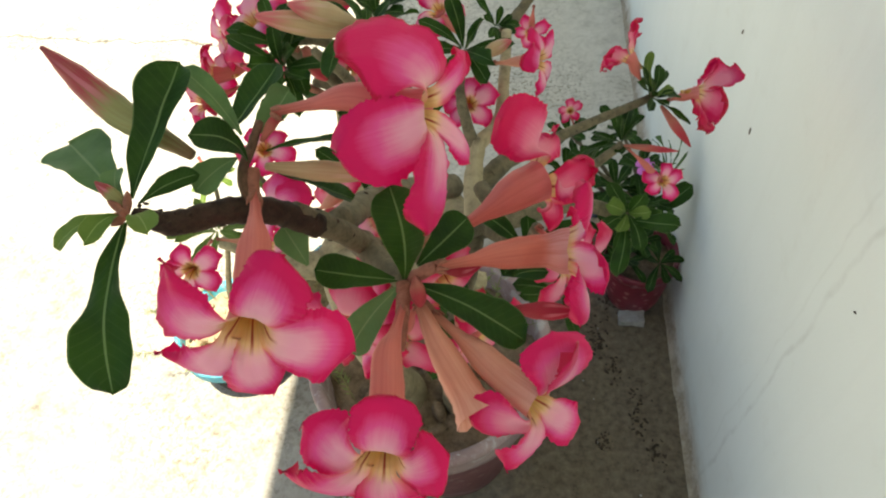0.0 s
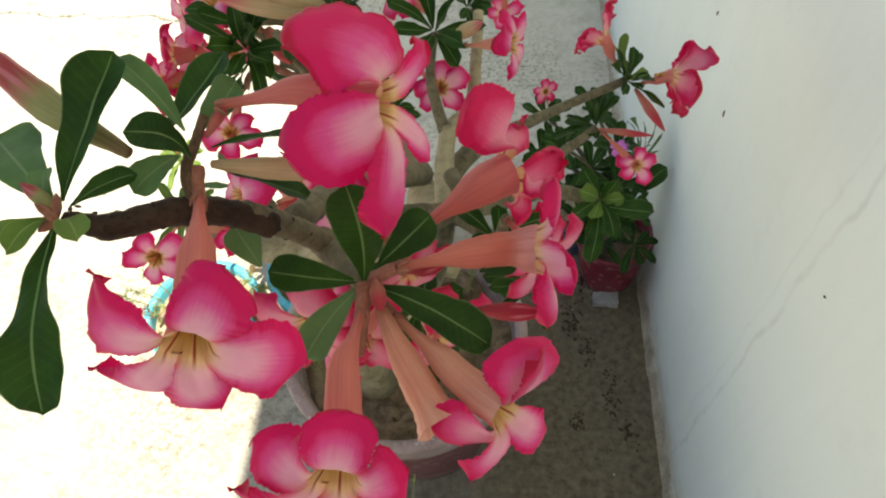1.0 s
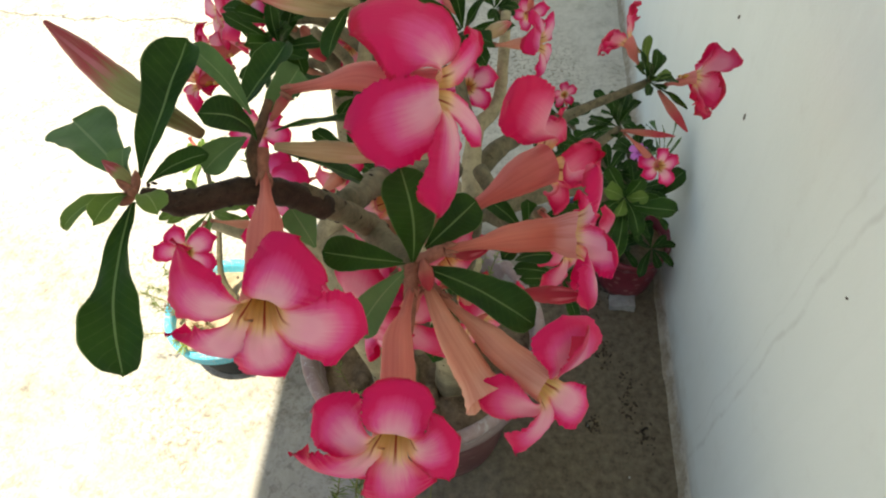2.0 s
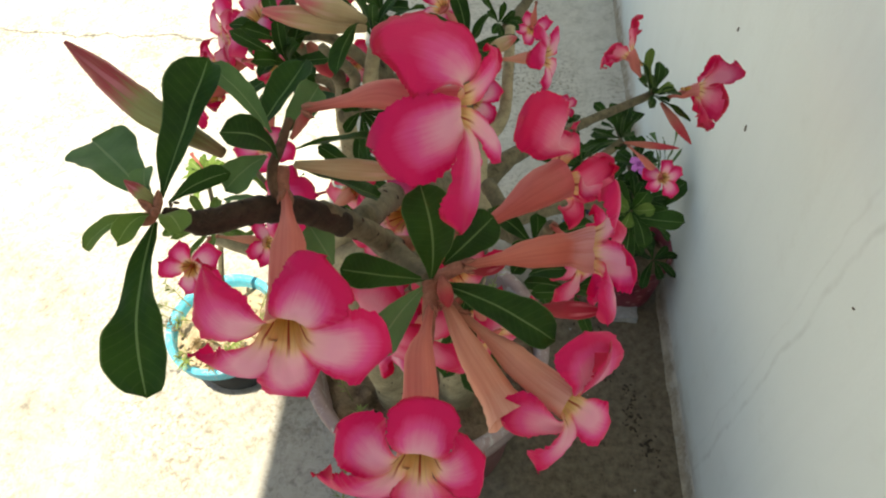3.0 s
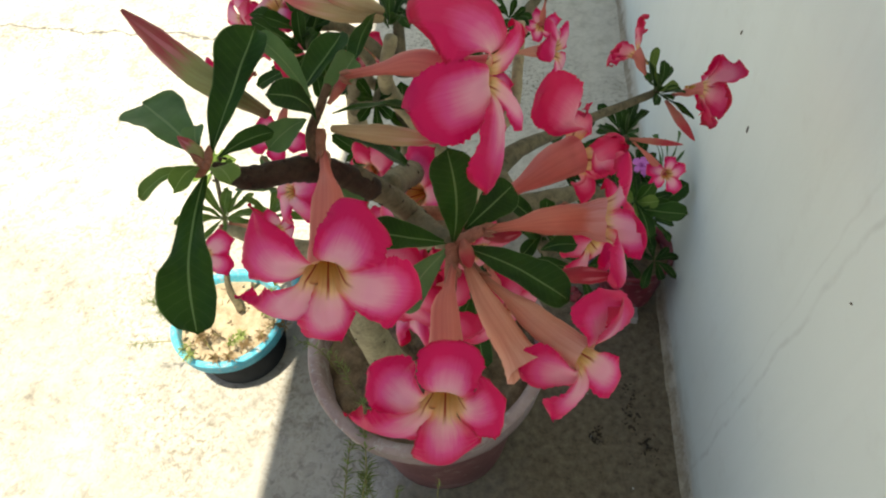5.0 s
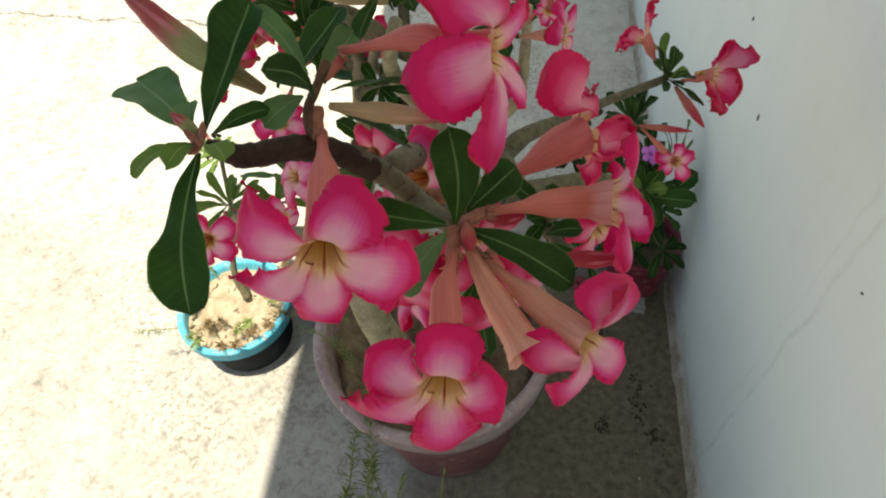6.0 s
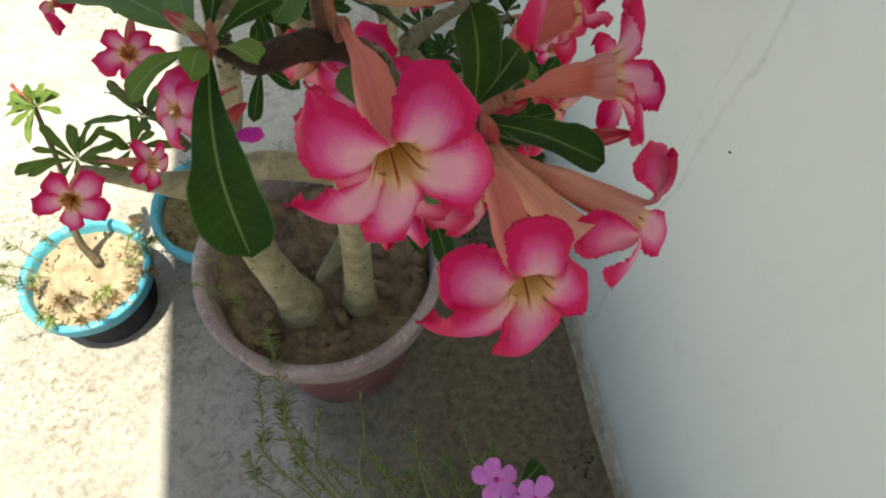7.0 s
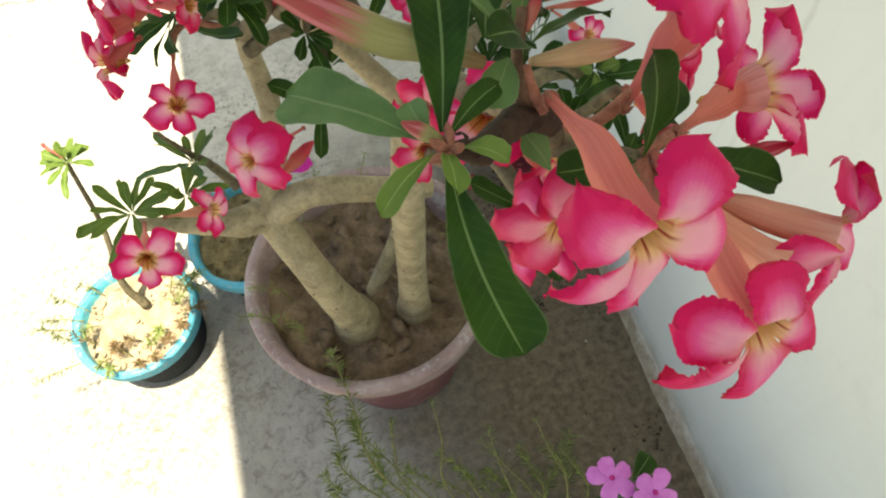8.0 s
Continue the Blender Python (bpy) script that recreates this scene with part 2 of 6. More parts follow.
def wall_material():
    m, n, l, b = material("whitewash", 0.85, 0.15)
    co = object_coord(n)
    a = noise_tex(n, l, 1.6, 5.0, 0.55, co)
    c = noise_tex(n, l, 14.0, 5.0, 0.6, co)
    f = noise_tex(n, l, 160.0, 4.0, 0.6, co)
    col = ramp(n, l, a, [(0.3, (0.735, 0.795, 0.76)), (0.7, (0.80, 0.85, 0.82))])
    stain = ramp(n, l, c, [(0.58, grey(0.0)), (0.75, grey(1.0))])
    col = mix(n, l, calc(n, l, "MULTIPLY", stain, 0.12), col, (0.50, 0.49, 0.42))
    # two faint slanting scrape marks
    sp = n.new("ShaderNodeSeparateXYZ")
    l.new(co, sp.inputs[0])
    wob = calc(n, l, "MULTIPLY", calc(n, l, "SUBTRACT", noise_tex(n, l, 9.0, 3.0, 0.6, co), 0.5), 0.035)
    for k0, slope, width, amount in ((SCRAPE_K, SCRAPE_S, 0.006, 0.22), (SCRAPE_K + 0.03, SCRAPE_S * 1.02, 0.004, 0.10)):
        d = calc(n, l, "SUBTRACT", sp.outputs[1], calc(n, l, "MULTIPLY_ADD", sp.outputs[2], slope, k0))
        d = calc(n, l, "ABSOLUTE", calc(n, l, "ADD", d, wob))
        k = ramp(n, l, calc(n, l, "DIVIDE", d, width), [(0.2, grey(1.0)), (1.0, grey(0.0))])
        patch = ramp(n, l, noise_tex(n, l, 22.0, 3.0, 0.6, co), [(0.35, grey(0.2)), (0.6, grey(1.0))])
        col = mix(n, l, calc(n, l, "MULTIPLY", calc(n, l, "MULTIPLY", k, patch), amount), col, (0.36, 0.37, 0.33))
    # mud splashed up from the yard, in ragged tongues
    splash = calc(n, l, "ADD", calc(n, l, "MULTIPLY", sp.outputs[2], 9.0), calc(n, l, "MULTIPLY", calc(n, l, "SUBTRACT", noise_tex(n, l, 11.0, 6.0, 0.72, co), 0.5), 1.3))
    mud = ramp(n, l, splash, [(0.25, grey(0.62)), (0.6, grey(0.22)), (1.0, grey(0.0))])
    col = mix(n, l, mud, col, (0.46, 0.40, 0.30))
    # faint trowel bands and rain streaks
    streak = n.new("ShaderNodeMapping")
    streak.inputs["Scale"].default_value = (1.0, 9.0, 0.8)
    l.new(co, streak.inputs["Vector"])
    rain = ramp(n, l, noise_tex(n, l, 1.5, 5.0, 0.65, streak.outputs[0]), [(0.50, grey(0.0)), (0.72, grey(0.10))])
    col = mix(n, l, rain, col, (0.55, 0.57, 0.53))
    l.new(col, b.inputs["Base Color"])
    bump(n, l, b, calc(n, l, "ADD", c, calc(n, l, "MULTIPLY", f, 0.35)), 0.28, 0.004)
    return m


def floor_material():
    m, n, l, b = material("concrete", 0.85, 0.2)
    co = object_coord(n)
    a = noise_tex(n, l, 2.2, 6.0, 0.6, co)
    c = noise_tex(n, l, 24.0, 6.0, 0.65, co, 0.6)
    f = noise_tex(n, l, 130.0, 5.0, 0.7, co)
    col = ramp(n, l, a, [(0.3, (0.37, 0.362, 0.322)), (0.7, (0.54, 0.527, 0.475))])
    pits = ramp(n, l, noise_tex(n, l, 42.0, 4.0, 0.6, co, 1.4), [(0.36, grey(1.0)), (0.46, grey(0.0))])
    hollows = ramp(n, l, c, [(0.32, grey(1.0)), (0.47, grey(0.0))])
    col = mix(n, l, calc(n, l, "MULTIPLY", hollows, 0.60), col, (0.16, 0.15, 0.13))
    col = mix(n, l, calc(n, l, "MULTIPLY", pits, 0.55), col, (0.14, 0.135, 0.12))
    mott = ramp(n, l, noise_tex(n, l, 9.0, 6.0, 0.7, co, 1.2), [(0.40, grey(0.0)), (0.62, grey(1.0))])
    col = mix(n, l, calc(n, l, "MULTIPLY", mott, 0.45), col, (0.63, 0.63, 0.60))
    pale = ramp(n, l, f, [(0.5, grey(0.0)), (0.72, grey(1.0))])
    col = mix(n, l, calc(n, l, "MULTIPLY", pale, 0.4), col, (0.55, 0.54, 0.50))
    # paler further along the wall: stronger skylight there is put into the colour
    sp0 = n.new("ShaderNodeSeparateXYZ")
    l.new(co, sp0.inputs[0])
    edge = calc(n, l, "ADD", sp0.outputs[1], calc(n, l, "MULTIPLY", calc(n, l, "SUBTRACT", noise_tex(n, l, 4.0, 4.0, 0.6, co), 0.5), 0.5))
    far_skylight = ramp(n, l, calc(n, l, "MULTIPLY", edge, 0.25), [(0.33, grey(0.0)), (0.42, grey(0.75))])
    far_skylight = calc(n, l, "MULTIPLY", far_skylight, ramp(n, l, calc(n, l, "ADD", sp0.outputs[0], 0.5), [(0.10, grey(0.0)), (0.30, grey(1.0))]))
    far_bright = ramp(n, l, c, [(0.3, (0.54, 0.515, 0.435)), (0.6, (0.74, 0.71, 0.62))])
    col = mix(n, l, far_skylight, col, far_bright)
    # brown earth washed against the wall
    sp = n.new("ShaderNodeSeparateXYZ")
    l.new(co, sp.inputs[0])
    wash = calc(n, l, "ADD", sp.outputs[0], calc(n, l, "MULTIPLY", calc(n, l, "SUBTRACT", noise_tex(n, l, 7.0, 5.0, 0.65, co), 0.5), 0.5))
    near = ramp(n, l, wash, [(0.0, grey(0.25)), (0.16, grey(0.8)), (0.36, grey(0.97)), (0.92, grey(0.97)), (1.0, grey(0.2))])
    earth = ramp(n, l, noise_tex(n, l, 60.0, 5.0, 0.65, co), [(0.3, (0.072, 0.055, 0.034)), (0.7, (0.225, 0.178, 0.118))])
    along = ramp(n, l, calc(n, l, "MULTIPLY", calc(n, l, "ADD", sp.outputs[1], calc(n, l, "MULTIPLY", calc(n, l, "SUBTRACT", noise_tex(n, l, 3.0, 3.0, 0.6, co), 0.5), 0.6)), 0.3), [(0.40, grey(1.0)), (0.50, grey(0.15))])
    col = mix(n, l, calc(n, l, "MULTIPLY", near, along), col, earth)
    # clusters of dark grit worn into the surface
    where = ramp(n, l, noise_tex(n, l, 2.6, 4.0, 0.6, co), [(0.42, grey(0.0)), (0.62, grey(1.0))])
    grit = ramp(n, l, noise_tex(n, l, 75.0, 4.0, 0.7, co), [(0.50, grey(0.0)), (0.62, grey(1.0))])
    col = mix(n, l, calc(n, l, "MULTIPLY", calc(n, l, "MULTIPLY", where, grit), 0.8), col, (0.17, 0.145, 0.10))
    # a hairline crack across the slab
    wob = calc(n, l, "MULTIPLY", calc(n, l, "SUBTRACT", noise_tex(n, l, 5.0, 5.0, 0.7, co), 0.5), 0.16)
    d = calc(n, l, "ABSOLUTE", calc(n, l, "ADD", calc(n, l, "SUBTRACT", sp.outputs[1], calc(n, l, "MULTIPLY_ADD", sp.outputs[0], -0.105, 2.374)), wob))
    k = ramp(n, l, calc(n, l, "DIVIDE", d, 0.012), [(0.15, grey(1.0)), (0.6, grey(0.0))])
    k = calc(n, l, "MULTIPLY", k, ramp(n, l, calc(n, l, "MULTIPLY", sp.outputs[0], -2.0), [(0.1, grey(0.0)), (0.5, grey(1.0))]))
    col = mix(n, l, calc(n, l, "MULTIPLY", k, 0.8), col, (0.07, 0.065, 0.055))
    # beige dust trodden into the open yard
    dust = ramp(n, l, noise_tex(n, l, 5.5, 6.0, 0.7, co, 0.8), [(0.44, grey(0.0)), (0.64, grey(1.0))])
    speck = ramp(n, l, noise_tex(n, l, 48.0, 5.0, 0.7, co), [(0.40, grey(0.25)), (0.62, grey(1.0))])
    open_side = ramp(n, l, calc(n, l, "MULTIPLY_ADD", sp.outputs[0], -1.0, 0.0), [(0.10, grey(0.0)), (0.35, grey(0.35))])
    col = mix(n, l, calc(n, l, "MULTIPLY", calc(n, l, "MULTIPLY", dust, speck), open_side), col, (0.25, 0.225, 0.175))
    l.new(col, b.inputs["Base Color"])
    h = calc(n, l, "ADD", calc(n, l, "MULTIPLY", c, 1.0), calc(n, l, "MULTIPLY", f, 0.5))
    bump(n, l, b, calc(n, l, "SUBTRACT", h, calc(n, l, "MULTIPLY", k, 0.8)), 0.55, 0.006)
    return m


def plain_material(name, dark, light, scale, rough=0.8, strength=0.4, dist=0.002, spec=0.25, worn=None):
    m, n, l, b = material(name, rough, spec)
    co = object_coord(n)
    g = noise_tex(n, l, scale, 6.0, 0.62, co, 0.3)
    f = noise_tex(n, l, scale * 7, 4.0, 0.6, co)
    mixed = calc(n, l, "ADD", calc(n, l, "MULTIPLY", g, 0.7), calc(n, l, "MULTIPLY", f, 0.3))
    col = ramp(n, l, mixed, [(0.33, dark), (0.66, light)])
    if worn:
        # scuffs and rubbed patches with ragged edges
        rub = ramp(n, l, noise_tex(n, l, scale * 1.4, 6.0, 0.7, co, 0.8), [(0.56, grey(0.0)), (0.64, grey(0.75))])
        nick = ramp(n, l, noise_tex(n, l, scale * 9, 3.0, 0.6, co), [(0.62, grey(0.0)), (0.70, grey(0.8))])
        col = mix(n, l, rub, col, worn)
        col = mix(n, l, nick, col, worn)
    l.new(col, b.inputs["Base Color"])
    bump(n, l, b, mixed, strength, dist)
    return m


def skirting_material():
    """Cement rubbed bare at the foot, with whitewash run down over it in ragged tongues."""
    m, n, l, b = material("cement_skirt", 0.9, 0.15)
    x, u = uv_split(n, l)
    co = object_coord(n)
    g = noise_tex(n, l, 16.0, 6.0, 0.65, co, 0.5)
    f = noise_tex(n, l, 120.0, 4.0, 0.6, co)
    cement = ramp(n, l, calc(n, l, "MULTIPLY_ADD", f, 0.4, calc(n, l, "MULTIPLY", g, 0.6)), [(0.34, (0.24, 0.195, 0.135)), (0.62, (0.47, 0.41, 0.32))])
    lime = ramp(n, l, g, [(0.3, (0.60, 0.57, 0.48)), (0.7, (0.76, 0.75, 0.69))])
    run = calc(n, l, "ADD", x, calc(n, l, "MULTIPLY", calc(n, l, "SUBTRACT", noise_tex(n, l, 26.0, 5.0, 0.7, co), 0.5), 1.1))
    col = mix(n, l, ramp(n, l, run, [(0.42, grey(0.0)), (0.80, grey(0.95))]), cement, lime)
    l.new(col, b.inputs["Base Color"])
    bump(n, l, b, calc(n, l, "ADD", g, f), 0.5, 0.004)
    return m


SCRAPE_S, SCRAPE_K = -0.058, 0.9054
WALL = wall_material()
FLOOR = floor_material()
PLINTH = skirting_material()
SOIL = plain_material("potting_soil", (0.085, 0.060, 0.038), (0.31, 0.225, 0.15), 26.0, 0.95, 0.8, 0.008, 0.1)
STRAW_SOIL = plain_material("straw_soil", (0.11, 0.085, 0.04), (0.33, 0.26, 0.14), 60.0, 0.95, 0.8, 0.006, 0.1)
SAND = plain_material("sand", (0.26, 0.20, 0.125), (0.50, 0.42, 0.30), 34.0, 0.95, 0.7, 0.006, 0.1)
POT_MAUVE = plain_material("faded_mauve", (0.27, 0.18, 0.17), (0.43, 0.33, 0.315), 12.0, 0.6, 0.2, 0.002, 0.25, (0.50, 0.46, 0.43))
POT_MAROON = plain_material("maroon", (0.16, 0.06, 0.065), (0.27, 0.12, 0.12), 14.0, 0.55, 0.2, 0.002, 0.25, (0.34, 0.22, 0.20))
POT_CYAN = plain_material("cyan_paint", (0.05, 0.36, 0.50), (0.12, 0.52, 0.66), 30.0, 0.5, 0.3, 0.002, 0.25, (0.46, 0.40, 0.36))
POT_BLUE = plain_material("dull_blue", (0.06, 0.10, 0.17), (0.13, 0.19, 0.28), 20.0, 0.5, 0.2, 0.002)
# dark navy, deepened to carry the shade under the cyan rims too
POT_NAVY = plain_material("dark_plastic", (0.005, 0.008, 0.012), (0.014, 0.020, 0.027), 20.0, 0.75, 0.2, 0.002, 0.10)
STONE = plain_material("pale_stone", (0.26, 0.255, 0.24), (0.46, 0.45, 0.43), 24.0, 0.8, 0.4, 0.004)
LITTER = plain_material("litter", (0.030, 0.023, 0.015), (0.115, 0.085, 0.055), 60.0, 0.9)
DRY = plain_material("dry_petal", (0.20, 0.03, 0.04), (0.42, 0.09, 0.10), 80.0, 0.8)
MAGENTA = plain_material("magenta_petal", (0.42, 0.01, 0.22), (0.60, 0.03, 0.36), 80.0, 0.6)
LILAC = plain_material("periwinkle_petal", (0.56, 0.12, 0.50), (0.70, 0.24, 0.62), 120.0, 0.6)
LILAC_EYE = plain_material("periwinkle_eye", (0.40, 0.01, 0.16), (0.55, 0.03, 0.25), 120.0, 0.6)


def red_pot_material():
    m, n, l, b = material("red_flowered_pot", 0.4, 0.5)
    co = object_coord(n)
    v = n.new("ShaderNodeTexVoronoi")
    v.inputs["Scale"].default_value = 42.0
    l.new(co, v.inputs["Vector"])
    dots = ramp(n, l, v.outputs["Distance"], [(0.22, grey(1.0)), (0.36, grey(0.0))])
    base = ramp(n, l, noise_tex(n, l, 20.0, 4.0, 0.6, co), [(0.3, (0.15, 0.012, 0.024)), (0.7, (0.28, 0.03, 0.055))])
    l.new(mix(n, l, calc(n, l, "MULTIPLY", dots, 0.5), base, (0.55, 0.28, 0.27)), b.inputs["Base Color"])
    return m


POT_RED = red_pot_material()


# ---------------------------------------------------------------- mesh tools
def part(name, bm, mat, parent=None, label="", smooth=True):
    me = bpy.data.meshes.new(name)
    for f in bm.faces:
        f.smooth = smooth
    bm.to_mesh(me)
    bm.free()
    for m in mat if isinstance(mat, (list, tuple)) else (mat,):
        me.materials.append(m)
    ob = new(name, me)
    if parent is not None:
        ob.parent = parent
    if label:
        tagged(ob, label)
    return ob


def thing(name, label, category, group="", at=(0, 0, 0)):
    ob = new(name)
    ob.location = at
    ob.empty_display_size = 0.02
    return tagged(ob, label, category, group)


def grid_mesh(bm, fn, nu, nv, close_v=False):
    """A sheet from fn(u, v), u and v in 0..1, with its UVs."""
    uv = bm.loops.layers.uv.verify()
    rows = [[bm.verts.new(fn(i / nu, j / nv)) for j in range(nv if close_v else nv + 1)] for i in range(nu + 1)]
    for i in range(nu):
        for j in range(nv):
            k = (j + 1) % nv if close_v else j + 1
            f = bm.faces.new((rows[i][j], rows[i][k], rows[i + 1][k], rows[i + 1][j]))
            for loop, (a, c) in zip(f.loops, ((i, j), (i, j + 1), (i + 1, j + 1), (i + 1, j))):
                loop[uv].uv = (c / nv, a / nu)
    return rows


def spline(pts, t):
    """A smooth line through the points; t runs from 0 to 1."""
    n = len(pts) - 1
    s = min(max(t, 0.0), 1.0) * n
    i = min(int(s), n - 1)
    f = s - i
    p1, p2 = pts[i], pts[i + 1]
    p0 = pts[i - 1] if i > 0 else p1 * 2 - p2
    p3 = pts[i + 2] if i + 2 <= n else p2 * 2 - p1
    return 0.5 * (2 * p1 + (p2 - p0) * f + (2 * p0 - 5 * p1 + 4 * p2 - p3) * f * f + (3 * p1 - p0 - 3 * p2 + p3) * f ** 3)


def lerp_list(vals, t):
    s = min(max(t, 0.0), 1.0) * (len(vals) - 1)
    i = min(int(s), len(vals) - 2)
    return vals[i] + (vals[i + 1] - vals[i]) * (s - i)


def swept(bm, pts, radii, seg=12, steps=24, rough=0.0, cap=True, rings=0.0, lobes=0.0):
    """A round body along a smooth line, with its radius changing on the way."""
    pts = [Vector(p) for p in pts]
    grain = 0.6 / max(sum(radii) / len(radii), 0.002)
    side = (pts[-1] - pts[0]).orthogonal().normalized()
    frames, prev = [], None
    for i in range(steps + 1):
        t = i / steps
        p = spline(pts, t)
        d = (spline(pts, min(t + 0.01, 1.0)) - spline(pts, max(t - 0.01, 0.0))).normalized()
        a = (side if prev is None else prev) - d * d.dot(side if prev is None else prev)
        a.normalize()
        prev = a
        frames.append((p, a, d.cross(a), d))

    def fn(u, v):
        p, a, c, d = frames[round(u * steps)]
        w = 2 * math.pi * v
        r = lerp_list(radii, u)
        out = a * math.cos(w) + c * math.sin(w)
        if rough:
            r *= 1 + rough * (noise.noise((p + out * r) * grain) + 0.6 * noise.noise((p + out * r) * grain * 2.7))
        if rings:
            r *= 1 + rings * math.sin(u * steps * 2.4)
        if lobes:
            r *= 1 + lobes * math.cos(5 * w + 2 * u) * min(1, 4 * u * (1 - u) + 0.3)
        return p + out * r

    rows = grid_mesh(bm, fn, steps, seg, True)
    if cap:
        for row, end in ((rows[0], -1), (rows[-1], 1)):
            p = sum((x.co for x in row), Vector()) / seg
            d = frames[-1][3] if end == 1 else -frames[0][3]
            tip = bm.verts.new(p + d * (row[0].co - p).length * 0.35)
            for j in range(seg):
                bm.faces.new((row[j], row[(j + 1) % seg], tip) if end == 1 else (row[(j + 1) % seg], row[j], tip))
    return frames


def lathe(bm, profile, centre, seg=48, wobble=0.0, seed=0.0):
    """A body turned round the upright through centre, from (radius, height) pairs."""
    c = Vector(centre)
    n = len(profile) - 1

    def fn(u, v):
        r, h = profile[round(u * n)]
        w = 2 * math.pi * v
        k = 1 + wobble * noise.noise((math.cos(w) * 1.6 + seed, math.sin(w) * 1.6, h * 9))
        return c + Vector((r * k * math.cos(w), r * k * math.sin(w), h))

    return grid_mesh(bm, fn, n, seg, True)


# ---------------------------------------------------------------- plant kit
def petal_mesh(root, knee, tip, face, base_width, width, cup=0.10, ruffle=0.03, point=0.5, seed=0.0, nu=18, nv=14, belly=0.55, sweep=0.0):
    """A petal that leaves the throat at root, bends over at knee and ends at tip."""
    bm = bmesh.new()
    root, knee, tip, face = Vector(root), Vector(knee), Vector(tip), Vector(face).normalized()
    way = tip - root
    size = (knee - root).length + (tip - knee).length
    side = face.cross(tip - knee)
    side = (side if side.length > 1e-6 else face.orthogonal()).normalized()
    knee = knee + side * sweep * size

    def fn(u, v):
        q = 2 * v - 1
        if u < belly:
            s = u / belly
            h = base_width + (width - base_width) * math.sin(s * math.pi / 2)
        else:
            s = (u - belly) / (1 - belly)
            h = width * max(0.0, 1 - s ** (2.5 + point)) ** 0.55
        skew = 0.10 * math.sin(seed * 3.7)
        t = u + 0.05 * point * math.exp(-((q - skew * 4) * 5) ** 2) * u ** 8
        p = root * (1 - t) ** 2 + knee * 2 * t * (1 - t) + tip * t * t
        d = (knee - root) * (1 - t) + (tip - knee) * t
        up = d.cross(side)
        up = up.normalized()
        if up.dot(face) < 0 and u < 0.4:
            up = -up
        jag = 1 + (0.07 * noise.noise((u * 8 + seed * 3.1, q * 2, seed)) + 0.05 * noise.noise((u * 24 + seed, q, seed * 2))) * abs(q)
        p += side * (q * 0.5 * h * jag + skew * size * 0.3 * u * u)
        p += up * size * (-cup * q * q * min(1.0, u * 1.6))
        wave = math.sin(u * 10 + seed * 5 + (1.5 if q > 0 else 0)) + 0.8 * noise.noise((u * 6, q * 1.5 + seed, seed * 2)) + 0.7 * noise.noise((u * 17, q + seed, 7.0))
        p += up * size * ruffle * wave * abs(q) ** 2.5 * min(1, u * 2.5)
        p += up * size * 0.014 * math.cos(q * 10 + seed) * (1 - u)
        p += up * size * 0.03 * noise.noise((u * 3.0 + seed, q * 1.8, 3.3)) * u
        return p

    grid_mesh(bm, fn, nu, nv)
    return bm


def smooth_step(x):
    x = min(1.0, max(0.0, x))
    return x * x * (3 - 2 * x)


FUNNEL = 0.28


